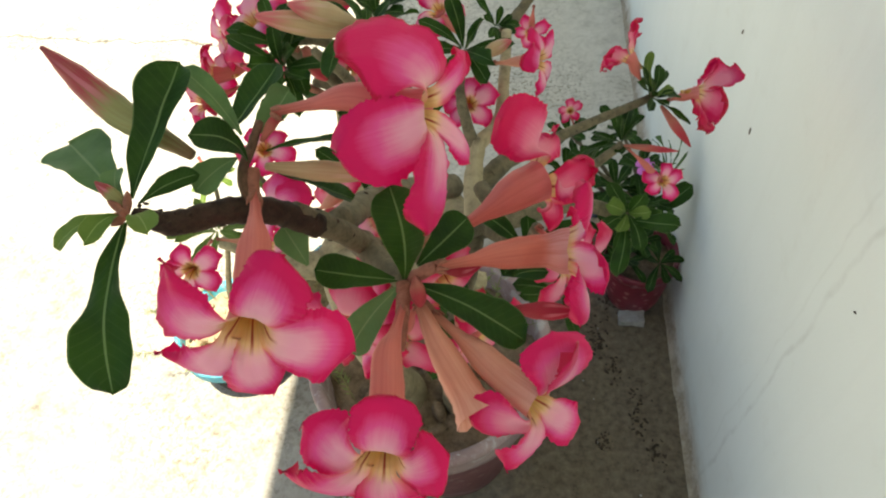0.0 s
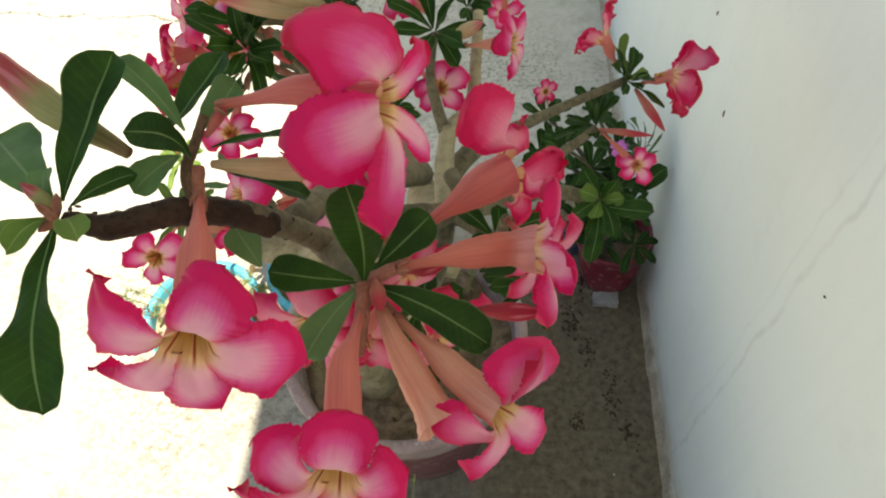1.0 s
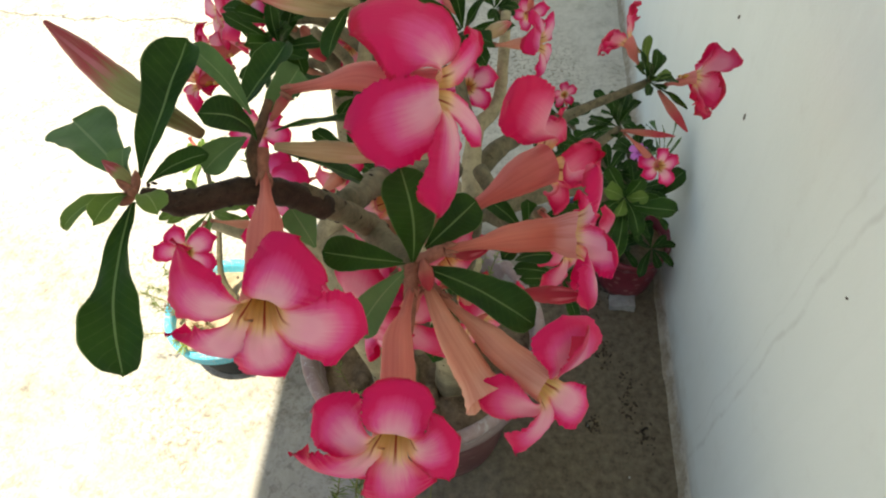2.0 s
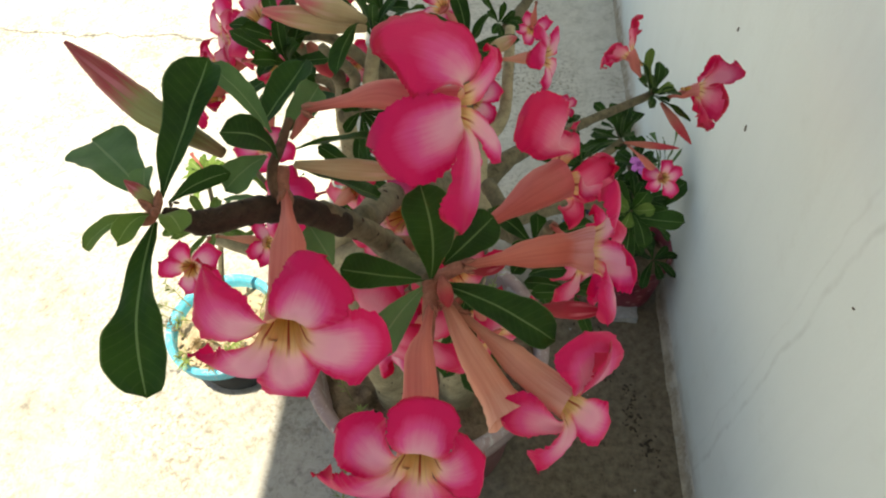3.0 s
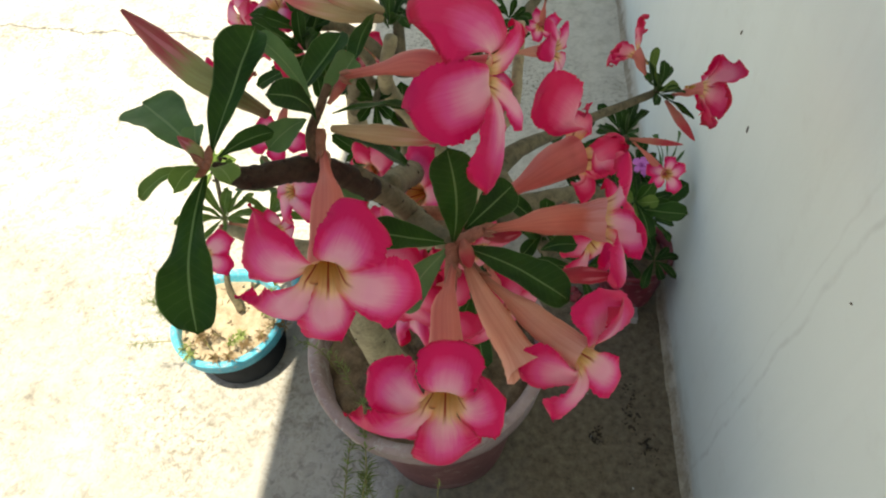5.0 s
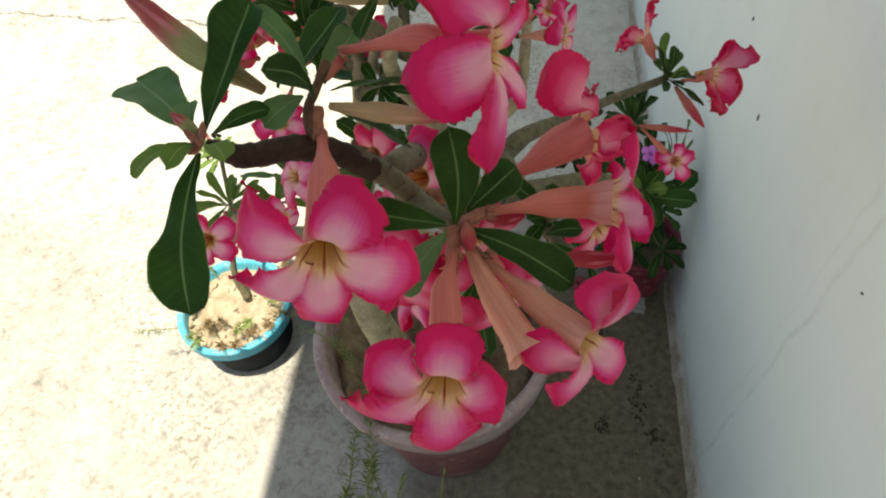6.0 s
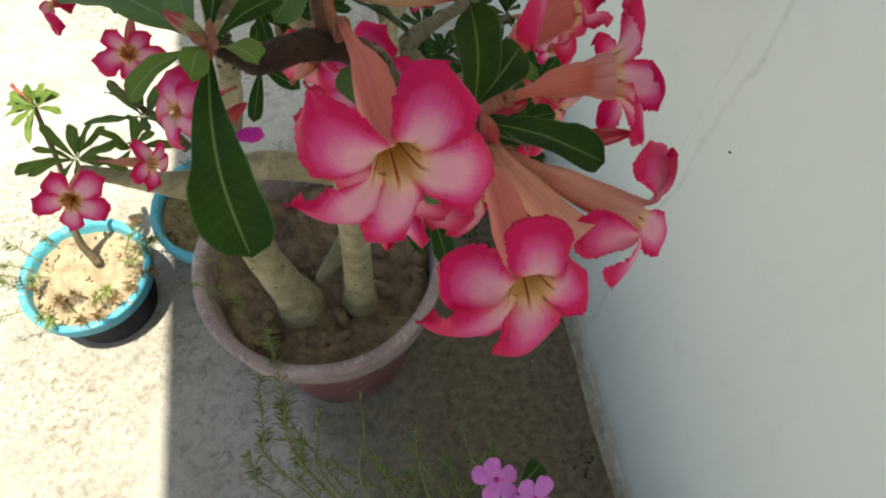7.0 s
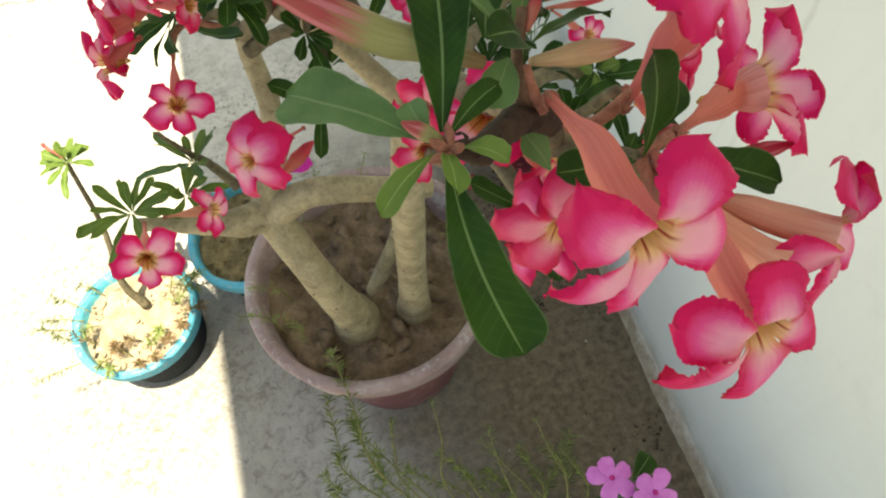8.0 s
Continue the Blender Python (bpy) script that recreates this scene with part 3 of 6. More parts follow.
def lobe_mesh(c, a, tip, mouth, width, cup, ruffle, point, seed, rise, sweep, nu, nv, belly=0.58, slim=0.8, deep=2.2, twist=None, roll=0.12, curl=0.75):
    """One corolla lobe: its foot is a fifth of the throat's funnel, its blade rolls outwards and back to tip."""
    bm = bmesh.new()
    out = tip - c
    out = (out - a * out.dot(a)).normalized()
    side = a.cross(out)
    root = c + out * mouth
    size = (tip - root).length
    p1 = root + (a * (0.62 + rise) + out * 0.50) * size * 0.36 + side * sweep * size * 0.6
    p2 = tip + (a * curl - out * 0.50) * size * 0.42 + side * sweep * size * 1.2
    turned = None if twist is None else Vector(twist).cross(tip - p1).normalized()
    skew = 0.10 * math.sin(seed * 3.7)
    half = 0.66
    foot = 2 * mouth * math.sin(half)
    e, f = 2.9 - 1.4 * point, 0.46 + 0.42 * point
    frill = seed * 3.1

    def spine(t):
        k = 1 - t
        return root * k ** 3 + p1 * (3 * k * k * t) + p2 * (3 * k * t * t) + tip * t ** 3

    def fn(u, v):
        q = 2 * v - 1
        w = q * half
        if u < FUNNEL:
            k = u / FUNNEL
            r = mouth * (0.22 + 0.78 * k ** 1.7)
            ridge = 1 - 0.07 * math.cos(q * math.pi * 2) * k * (1 - k) * 4
            return c - a * deep * mouth * (1 - k) + (out * math.cos(w) + side * math.sin(w)) * r * ridge
        t = (u - FUNNEL) / (1 - FUNNEL)
        if t < belly:
            h = foot + (width - foot) * math.sin(t / belly * math.pi / 2) ** slim
        else:
            h = width * max(0.0, 1 - ((t - belly) / (1 - belly)) ** e) ** f
        edge = abs(q)
        s = t + 0.05 * (0.4 + point) * math.exp(-((q - skew * 4) * 4.5) ** 2) * t ** 8
        p, d = spine(s), (spine(min(1.0, s + 0.02)) - spine(max(0.0, s - 0.02))).normalized()
        cross = side if turned is None else side.lerp(turned, smooth_step(t * 1.8)).normalized()
        cross = (cross - d * d.dot(cross)).normalized()
        up = d.cross(cross)
        w2 = roll * smooth_step(t * 1.3)
        cross, up = cross * math.cos(w2) + up * math.sin(w2), up * math.cos(w2) - cross * math.sin(w2)
        free = smooth_step(t * 3.2 - 0.2)
        teeth = 0.08 * noise.noise((t * 7 + frill, q * 2, seed)) + 0.07 * noise.noise((t * 24 + seed, q, seed * 2)) + 0.06 * noise.noise((t * 58 + seed, q * 2, seed * 3))
        bulge = 1 + (0.16 if q > 0 else -0.12) * math.sin(seed * 5.3) * math.sin(t * math.pi)
        lateral = q * 0.5 * h * bulge * (1 + teeth * edge * free) + skew * size * 0.35 * t * t
        lateral += (mouth * math.sin(w) - q * 0.5 * h) * (1 - smooth_step(t * 6))
        p = p + cross * lateral + out * mouth * (math.cos(w) - 1) * (1 - smooth_step(t * 2.5))
        p -= up * size * cup * (q * q + 0.5 * edge ** 4) * smooth_step(t * 1.6)
        wave = 0.9 * math.sin(t * 8 + seed * 5 + (1.7 if q > 0 else 0)) + 1.0 * noise.noise((t * 7, q * 1.5 + seed, seed * 2)) + 0.8 * noise.noise((t * 19, q + seed, 7.0)) + 0.45 * noise.noise((t * 44, q + seed, 3.0))
        p += up * size * ruffle * wave * edge ** 3 * free
        p += up * size * 0.07 * noise.noise((t * 2.2 + seed, q * 1.3, 3.3)) * t
        p -= up * size * 0.030 * math.exp(-(q * 5) ** 2) * (1 - t) * smooth_step(t * 4)
        # the last stretch of the blade tips over to one side
        p -= up * size * 0.10 * math.sin(seed * 2.9) * q * smooth_step(t * 2 - 0.9)
        return p

    grid_mesh(bm, fn, nu, nv)
    return bm


def flower(plant, throat, base, tips, width=0.8, mouth=0.0088, tube=TUBE, mat=PETAL, bend=None, cup=0.1, ruffle=0.035, thick=1.0, face=None, seed=0.0, fine=True, rise=0.0, sweep=(0.14, 0.14, 0.14, 0.14, 0.14), points=None, slim=0.8, deep=2.2, twist=None, roll=0.12, curl=0.75):
    """A trumpet flower: corolla tube with throat, calyx and five petals as its pieces."""
    c, b = Vector(throat), Vector(base)
    look_way = Vector(face).normalized() if face else (c - b).normalized()
    mid = (c + b) / 2 if bend is None else Vector(bend)
    axis = (c - mid).normalized()
    k = mouth / 0.0088 * thick
    bm = bmesh.new()
    end = c - look_way * mouth * 0.10
    turn = end - look_way * (end - mid).length * 0.45
    line = [b, b.lerp(mid, 0.5), mid, mid.lerp(end, 0.55).lerp(turn, 0.55), end]
    radii = [0.0019 * k, 0.0020 * k, 0.0022 * k, 0.0030 * k, 0.0046 * k, 0.0060 * k, 0.0068 * k, 0.0071 * k, 0.0072 * k, max(0.0074 * k, mouth * 0.88), mouth * 0.985]
    swept(bm, line, radii, 30 if fine else 10, 24 if fine else 10, 0.08, False, 0.0, 0.045 if fine else 0.0)
    ob = part("flower", bm, tube, plant)
    # the dark end of the throat
    bm = bmesh.new()
    swept(bm, [c - look_way * mouth * (deep + 0.4), c - look_way * mouth * (deep + 0.2), c - look_way * mouth * (deep - 0.10)], [mouth * 0.04, mouth * 0.20, mouth * 0.24], 12, 4, 0.0, False)
    part("throat", bm, THROAT, ob)
    # five short sepals
    bm = bmesh.new()
    s0 = axis.orthogonal().normalized()
    s1 = axis.cross(s0)
    for i in range(5):
        w = i * 2 * math.pi / 5 + seed
        out = s0 * math.cos(w) + s1 * math.sin(w)
        swept(bm, [b + out * 0.0014 * k, b + axis * 0.002 * k + out * 0.0025 * k, b + axis * 0.0048 * k + out * 0.0030 * k], [0.0011 * k, 0.0010 * k, 0.0002 * k], 6, 4)
    part("calyx", bm, STALK, ob)
    for i, tip in enumerate(tips):
        tip = Vector(tip)
        w = width[i] if isinstance(width, (list, tuple)) else width
        pt = points[i] if points else 0.25 + 0.5 * ((i * 0.37 + seed) % 1)
        size = (tip - c).length - mouth * 0.8
        part("petal", lobe_mesh(c, look_way, tip, mouth, size * w, cup, ruffle, pt, seed + i * 1.7, rise, sweep[i], 60 if fine else 22, 26 if fine else 12, 0.60, slim, deep, twist, roll[i] if isinstance(roll, tuple) else roll, curl[i] if isinstance(curl, tuple) else curl), mat, ob)
    return ob


def ring_tips(throat, face, radius, turn=0.0, lift=0.0, droop=0.0, seed=0.0):
    """Five petal tips round a throat, in the plane that face looks out of."""
    c, a = Vector(throat), Vector(face).normalized()
    x = a.cross(Vector((0, 0, 1))).normalized()
    y = x.cross(a)
    out = []
    for i in range(5):
        w = radians(turn + 72 * i + 9 * math.sin(seed * 7 + i * 2.3))
        r = radius * (1 + 0.10 * math.sin(seed * 3 + i * 1.9))
        out.append(c + (x * math.cos(w) + y * math.sin(w)) * r + a * (lift + 0.15 * radius * math.sin(seed + i * 2.7)) - Vector((0, 0, droop)))
    return out


def far_flower(plant, throat, face, radius, base, turn=0.0, lift=0.0, seed=0.0, tube=TUBE, mat=PETAL, width=0.90, back=0.12, mouth=0.25):
    return flower(plant, throat, base, ring_tips(throat, face, radius, turn, lift - back * radius, 0.0, seed), width, radius * mouth, tube, mat, None, 0.12, 0.085, 0.92, face, seed, False, 0.12)


def leaf_mesh(base, tip, face, width, arch=0.06, fold=0.12, wave=0.02, blunt=0.72, twist=0.0, seed=0.0, nu=16, nv=8, bend=None):
    bm = bmesh.new()
    bend = 0.05 * math.sin(seed * 4.4) if bend is None else bend
    base, tip, face = Vector(base), Vector(tip), Vector(face).normalized()
    way = tip - base
    size = way.length
    side = way.cross(face).normalized()
    up = side.cross(way).normalized()

    def fn(u, v):
        q = 2 * v - 1
        if u < blunt:
            s = u / blunt
            f = 0.10 + 0.90 * (s ** 1.25) * (1.9 - 0.9 * s) / 1.0
        else:
            s = (u - blunt) / (1 - blunt)
            f = max(0.0, 1 - s ** 2.8) ** 0.50
        far = 1.0 if q > 0 else -1.0
        f *= 1 + abs(q) * (0.10 * noise.noise((u * 3.4 + seed * 5.1, far * 2.7, seed)) + 0.07 * noise.noise((u * 9 + seed, far * 4.1, seed * 2)))
        a = twist * u
        sd = side * math.cos(a) + up * math.sin(a)
        un = up * math.cos(a) - side * math.sin(a)
        h = width * 0.5 * f
        p = base + way * (u + 0.012 * math.exp(-(q * 6) ** 2) * u ** 10) + sd * (q * h + size * bend * math.sin(u * math.pi))
        p += un * (arch * size * 4 * u * (1 - u) + fold * h * abs(q) ** 1.4)
        p += un * size * wave * (math.sin(u * 11 + seed * 4 + (2 if q > 0 else 0)) + 0.8 * noise.noise((u * 7 + seed, far, 5.0))) * abs(q) ** 2 * min(1.0, u * 2.5)
        p += un * size * 0.016 * noise.noise((u * 4 + seed, q * 2, 1.7))
        p += un * size * 0.05 * math.sin(seed * 7.7) * q * u * u
        return p

    rows = grid_mesh(bm, fn, nu, nv)
    return bm


def leaf(plant, base, tip, face, width, mat=LEAF, name="leaf", **kw):
    return part(name, leaf_mesh(base, tip, face, width, **kw), mat, plant)


def whorl(plant, centre, axis, count, length, width, spread=55, mat=LEAF, seed=0.0, fresh=0):
    """A rosette of leaves at the end of a twig; each leaf is a mesh of its own."""
    rng = random.Random(int(seed * 1000) + 7)
    c, a = Vector(centre), Vector(axis).normalized()
    x = a.orthogonal().normalized()
    y = a.cross(x)
    for i in range(count):
        w = 2.4 * i + rng.uniform(-0.3, 0.3)
        s = radians(spread * (0.55 + 0.75 * i / count) + rng.uniform(-10, 10))
        out = x * math.cos(w) + y * math.sin(w)
        way = a * math.cos(s) + out * math.sin(s)
        size = length * rng.uniform(0.62, 1.08) * (0.75 + 0.3 * i / count)
        tip = c + way * size - Vector((0, 0, size * rng.uniform(0.0, 0.18)))
        root = c + out * length * 0.03 - a * rng.uniform(0.0, 0.12) * length
        leaf(plant, root, tip, a - way * a.dot(way) + Vector((0, 0, 0.25)), width * rng.uniform(0.8, 1.15), LEAF_FRESH if i < fresh else mat, arch=rng.uniform(0.02, 0.12), fold=0.25, wave=0.025, twist=rng.uniform(-0.4, 0.4), seed=seed + i, nu=10, nv=6)


def bud(plant, base, tip, radius, mat=BUD, bend=None, seed=0.0):
    b, t = Vector(base), Vector(tip)
    mid = b.lerp(t, 0.5) if bend is None else Vector(bend)
    bm = bmesh.new()
    swept(bm, [b, b.lerp(mid, 0.6), mid, t.lerp(mid, 0.45), t], [radius * 0.34, radius * 0.60, radius * 0.82, radius * 0.96, radius, radius * 0.93, radius * 0.74, radius * 0.48, radius * 0.14], 16, 26, 0.08, True)
    # the folded lobes twist round the tip
    axis = (t - b).normalized()
    x = axis.orthogonal().normalized()
    y = axis.cross(x)
    for v in bm.verts:
        h = (v.co - b).dot(axis) / (t - b).length
        if h > 0.55:
            o = v.co - b - axis * (v.co - b).dot(axis)
            w = math.atan2(o.dot(y), o.dot(x))
            v.co += o * 0.16 * math.sin(5 * w + h * 7 + seed) * (h - 0.55) * 2
    ob = part("bud", bm, mat, plant)
    return ob


def branch(plant, pts, radii, mat=BARK_TWIG, name="branch", seg=14, steps=30, rough=0.12, rings=0.0):
    bm = bmesh.new()
    swept(bm, pts, radii, seg, steps, rough, True, rings)
    return part(name, bm, mat, plant)


def scars(plant, pts, radius, count, seed=0.0, size=0.21):
    """Small raised leaf scars along a branch, joined into one piece."""
    rng = random.Random(int(seed * 100) + 3)
    line = [Vector(p) for p in pts]
    bm = bmesh.new()
    for i in range(count):
        t = (i + rng.uniform(0.2, 0.8)) / count
        p = spline(line, t)
        d = (spline(line, min(1, t + 0.02)) - spline(line, max(0, t - 0.02))).normalized()
        o = d.orthogonal().normalized()
        o.rotate(Matrix.Rotation(i * 2.4 + rng.uniform(-0.4, 0.4), 3, d))
        c = p + o * radius * 0.93
        bmesh.ops.create_icosphere(bm, subdivisions=1, radius=radius * size * rng.uniform(0.75, 1.25), matrix=Matrix.Translation(c) @ o.to_track_quat("Z", "Y").to_matrix().to_4x4() @ Matrix.Diagonal((1.2, 0.7, 0.5, 1)))
    return tagged(part("leaf_scar", bm, BARK_DARK, plant), kind="stuff")


def sprig(name, label, pts, radius, needles, length, seed=0.0, mat=NEEDLE, group="weed sprigs"):
    """A thin weed stem with many narrow leaves."""
    rng = random.Random(int(seed * 1000) + 11)
    t0 = thing(name, label, "weed", group, pts[0])
    line = [Vector(p) - Vector(pts[0]) for p in pts]
    bm = bmesh.new()
    swept(bm, line, [radius, radius * 0.8, radius * 0.4], 6, 16)
    part("stem", bm, STALK_GREEN, t0)
    bm = bmesh.new()
    uv = bm.loops.layers.uv.verify()
    for i in range(needles):
        t = rng.uniform(0.15, 1.0) ** 0.8
        p = spline(line, t)
        d = (spline(line, min(1, t + 0.02)) - spline(line, max(0, t - 0.02))).normalized()
        o = d.orthogonal().normalized()
        o.rotate(Matrix.Rotation(rng.uniform(0, 6.28), 3, d))
        w = (o + d * rng.uniform(0.2, 0.9)).normalized()
        n = w.cross(d).normalized()
        s = length * rng.uniform(0.5, 1.1)
        h = s * 0.075
        q = [p, p + w * s * 0.45 + n * h, p + w * s + Vector((0, 0, -0.12 * s)), p + w * s * 0.45 - n * h]
        f = bm.faces.new([bm.verts.new(x) for x in q])
        for loop, c in zip(f.loops, ((0.5, 0), (1, 0.5), (0.5, 1), (0, 0.5))):
            loop[uv].uv = c
        top = bm.verts.new(p + w * s * 0.45 + n.cross(w) * h * 0.8)
        bm.faces.new((f.verts[0], f.verts[1], top)), bm.faces.new((f.verts[1], f.verts[2], top))
        bm.faces.new((f.verts[2], f.verts[3], top)), bm.faces.new((f.verts[3], f.verts[0], top))
    tagged(part("needle_leaf", bm, mat, t0), kind="stuff")
    return t0


STALK_GREEN = bark_material("stalk_green", (0.12, 0.13, 0.04), (0.26, 0.24, 0.09), 150.0)


# ---------------------------------------------------------------- the place
def box(bm, x0, y0, z0, x1, y1, z1):
    m = Matrix.Translation(((x0 + x1) / 2, (y0 + y1) / 2, (z0 + z1) / 2)) @ Matrix.Diagonal((x1 - x0, y1 - y0, z1 - z0, 1))
    bmesh.ops.create_cube(bm, size=1, matrix=m)


def build_setting():
    bm = bmesh.new()
    bmesh.ops.create_grid(bm, x_segments=2, y_segments=2, size=60)
    tagged(part("ground", bm, FLOOR, None, "", False), "weathered grey concrete yard with cracks and washed earth", "ground", kind="structure")
    bm = bmesh.new()
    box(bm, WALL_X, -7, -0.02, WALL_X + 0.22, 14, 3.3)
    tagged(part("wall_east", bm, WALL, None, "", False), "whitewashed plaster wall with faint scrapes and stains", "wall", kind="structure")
    # rounded cement skirting where wall and yard meet
    bm = bmesh.new()

    def fn(u, v):
        y = -7 + 21 * u
        w = v * math.pi / 2
        n = 0.007 * noise.noise((y * 3.1, v * 2, 0.3)) + 0.005 * noise.noise((y * 13.0, v * 3, 4.0)) + 0.003 * noise.noise((y * 41.0, v * 5, 9.0))
        return Vector((WALL_X + 0.003 - (0.025 + n) * (1 - math.sin(w)) , y, (0.062 + 2 * n) * (1 - math.cos(w)) ** 0.8 - 0.004))

    grid_mesh(bm, fn, 1200, 8)
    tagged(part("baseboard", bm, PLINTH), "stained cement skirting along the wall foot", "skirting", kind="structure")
    # unseen slab added over the wall to keep the strip below it in shade
    bm = bmesh.new()
    box(bm, -0.24, -7, 3.3, WALL_X + 0.22, 14, 3.42)
    tagged(part("ceiling", bm, WALL, None, "", False), "unseen roof slab added over the wall to shade the strip below", "roof slab", kind="structure")
    for i, (y, z, s) in enumerate(CHIPS):
        bm = bmesh.new()
        bmesh.ops.create_icosphere(bm, subdivisions=2, radius=1.0, matrix=Matrix.Translation((WALL_X, y, z)) @ Matrix.Rotation(0.5 * i, 4, "X") @ Matrix.Diagonal((0.0015, s * 0.45, s, 1)))
        part("chip", bm, LITTER, bpy.data.objects["wall_east"], "small dark chip in the plaster")


WALL_X = 0.645
CHIPS = ((1.213, 0.665, 0.007), (1.362, 0.735, 0.006), (0.819, 0.780, 0.003))
build_setting()


# ---------------------------------------------------------------- pots
def soil_disc(radius, centre, mat, seed, rough=0.012):
    bm = bmesh.new()
    c = Vector(centre)

    def fn(u, v):
        w = 2 * math.pi * v
        p = Vector((radius * u * math.cos(w), radius * u * math.sin(w), 0))
        h = rough * (noise.noise((p.x * 14 + seed, p.y * 14, 0)) + 0.5 * noise.noise((p.x * 40, p.y * 40 + seed, 2)) + 0.25 * noise.noise((p.x * 110, p.y * 110, seed)))
        return c + p + Vector((0, 0, h - 0.012 * u ** 6))

    grid_mesh(bm, fn, 26, 64, True)
    return bm


def clods(radius, centre, count, size, mat, seed, parent):
    rng = random.Random(seed)
    bm = bmesh.new()
    for _ in range(count):
        r, w = radius * math.sqrt(rng.random()), rng.uniform(0, 6.28)
        s = size * rng.uniform(0.3, 1.0) ** 1.5
        m = Matrix.Translation(Vector(centre) + Vector((r * math.cos(w), r * math.sin(w), s * 0.2))) @ Euler((rng.uniform(0, 3), rng.uniform(0, 3), rng.uniform(0, 3))).to_matrix().to_4x4() @ Matrix.Diagonal((1, rng.uniform(0.5, 1), rng.uniform(0.3, 0.6), 1))
        bmesh.ops.create_icosphere(bm, subdivisions=2, radius=s, matrix=m)
    for v in bm.verts:
        v.co += Vector(noise.noise_vector(v.co * 160)) * size * 0.18
    return tagged(part("clod", bm, mat, parent), kind="stuff")


def big_pot():
    t = thing("flower_pot", "large faded mauve plastic pot full of dry brown soil", "pot", "flower pots", (0.143, 0.987, 0))
    bm = bmesh.new()
    out = [(0.0, 0.004), (0.128, 0.004), (0.133, 0.0), (0.137, 0.01), (0.150, 0.10), (0.163, 0.19), (0.176, 0.285), (0.181, 0.305)]
    lathe(bm, out, (0, 0, 0), 64, 0.008)
    part("body", bm, POT_MAROON, t, "dull maroon lower body")
    bm = bmesh.new()
    rim = [(0.181, 0.316), (0.195, 0.318), (0.203, 0.326), (0.207, 0.350), (0.211, 0.378), (0.213, 0.386), (0.210, 0.391), (0.203, 0.393), (0.194, 0.391), (0.191, 0.385), (0.187, 0.36), (0.180, 0.30), (0.172, 0.24)]
    lathe(bm, rim, (0, 0, 0), 72, 0.014, 2.0)
    part("rim", bm, POT_MAUVE, t, "broad faded mauve rim")
    part("soil", soil_disc(0.187, (0, 0, 0.338), SOIL, 3.0, 0.042), SOIL, t, "dry brown clay soil")
    clods(0.165, (0, 0, 0.334), 44, 0.030, SOIL, 5, t)
    return t


def cyan_pot(at, r, h, label, seed, rim_mat=POT_CYAN, body_mat=POT_NAVY, fill=None):
    fill = fill or SAND
    t = thing("flower_pot", label, "pot", "flower pots", at)
    bm = bmesh.new()
    lathe(bm, [(0.0, 0.003), (r * 0.66, 0.003), (r * 0.70, 0.0), (r * 0.74, 0.01), (r * 0.86, h * 0.55), (r * 0.94, h * 0.80)], (0, 0, 0), 48, 0.006, seed)
    part("body", bm, body_mat, t, "dark bare plastic body" if body_mat is POT_NAVY else "")
    bm = bmesh.new()
    lathe(bm, [(r * 0.94, h * 0.78), (r * 0.985, h * 0.79), (r * 0.95, h * 1.004), (r * 0.925, h * 0.99), (r * 0.91, h * 0.93), (r * 0.88, h * 0.7), (r * 1.005, h * 0.97), (r * 0.99, h), (r * 0.93, h * 1.005), (r * 0.895, h * 0.99), (r * 0.88, h * 0.93), (r * 0.86, h * 0.7)], (0, 0, 0), 56, 0.014, seed + 2)
    part("rim", bm, rim_mat, t, "bright cyan painted rim" if rim_mat is POT_CYAN else "")
    part("soil", soil_disc(r * 0.92, (0, 0, h * 0.88), fill, seed, 0.010), fill, t, "pale dry sandy soil" if fill is SAND else "dry straw-strewn soil")
    clods(r * 0.86, (0, 0, h * 0.885), 90, 0.009, fill, int(seed * 10), t)
    return t


def red_pot():
    t = thing("flower_pot", "glazed dark red pot with pale flower pattern", "pot", "flower pots", (0.562, 1.365, 0.0))
    t.scale = (0.84, 0.84, 0.82)
    bm = bmesh.new()
    lathe(bm, [(0.0, 0.004), (0.066, 0.004), (0.07, 0.0), (0.076, 0.02), (0.088, 0.10), (0.094, 0.17)], (0, 0, 0), 44, 0.004)
    part("body", bm, POT_RED, t)
    bm = bmesh.new()
    lathe(bm, [(0.094, 0.168), (0.101, 0.172), (0.104, 0.195), (0.101, 0.203), (0.093, 0.2), (0.088, 0.15)], (0, 0, 0), 44, 0.004)
    part("rim", bm, POT_RED, t)
    part("soil", soil_disc(0.09, (0, 0, 0.175), SOIL, 8.0, 0.008), SOIL, t)
    s = thing("stone_slab", "chipped pale stone lying against the red pot", "stone", "", (0.553, 1.288, 0.010))
    bm = bmesh.new()
    box(bm, -0.030, -0.018, -0.010, 0.028, 0.016, 0.008)
    bmesh.ops.subdivide_edges(bm, edges=bm.edges[:], cuts=5, use_grid_fill=True)
    for v in bm.verts:
        v.co += Vector(noise.noise_vector(v.co * 50)) * 0.004
    part("slab", bm, STONE, s, "", False)
    t2 = cyan_pot((0.468, 1.46, 0), 0.062, 0.13, "small dull blue pot behind the red one", 6.0, POT_BLUE, POT_BLUE)
    return t, t2


BIG_POT = big_pot()
CYAN_A = cyan_pot((-0.356, 1.165, 0), 0.131, 0.155, "small cyan-rimmed pot with pale sand in the sun", 1.0)
CYAN_B = cyan_pot((-0.088, 1.285, 0), 0.140, 0.165, "small cyan-rimmed pot tucked behind the large pot", 2.0, fill=STRAW_SOIL)
RED_POT, BLUE_POT = red_pot()


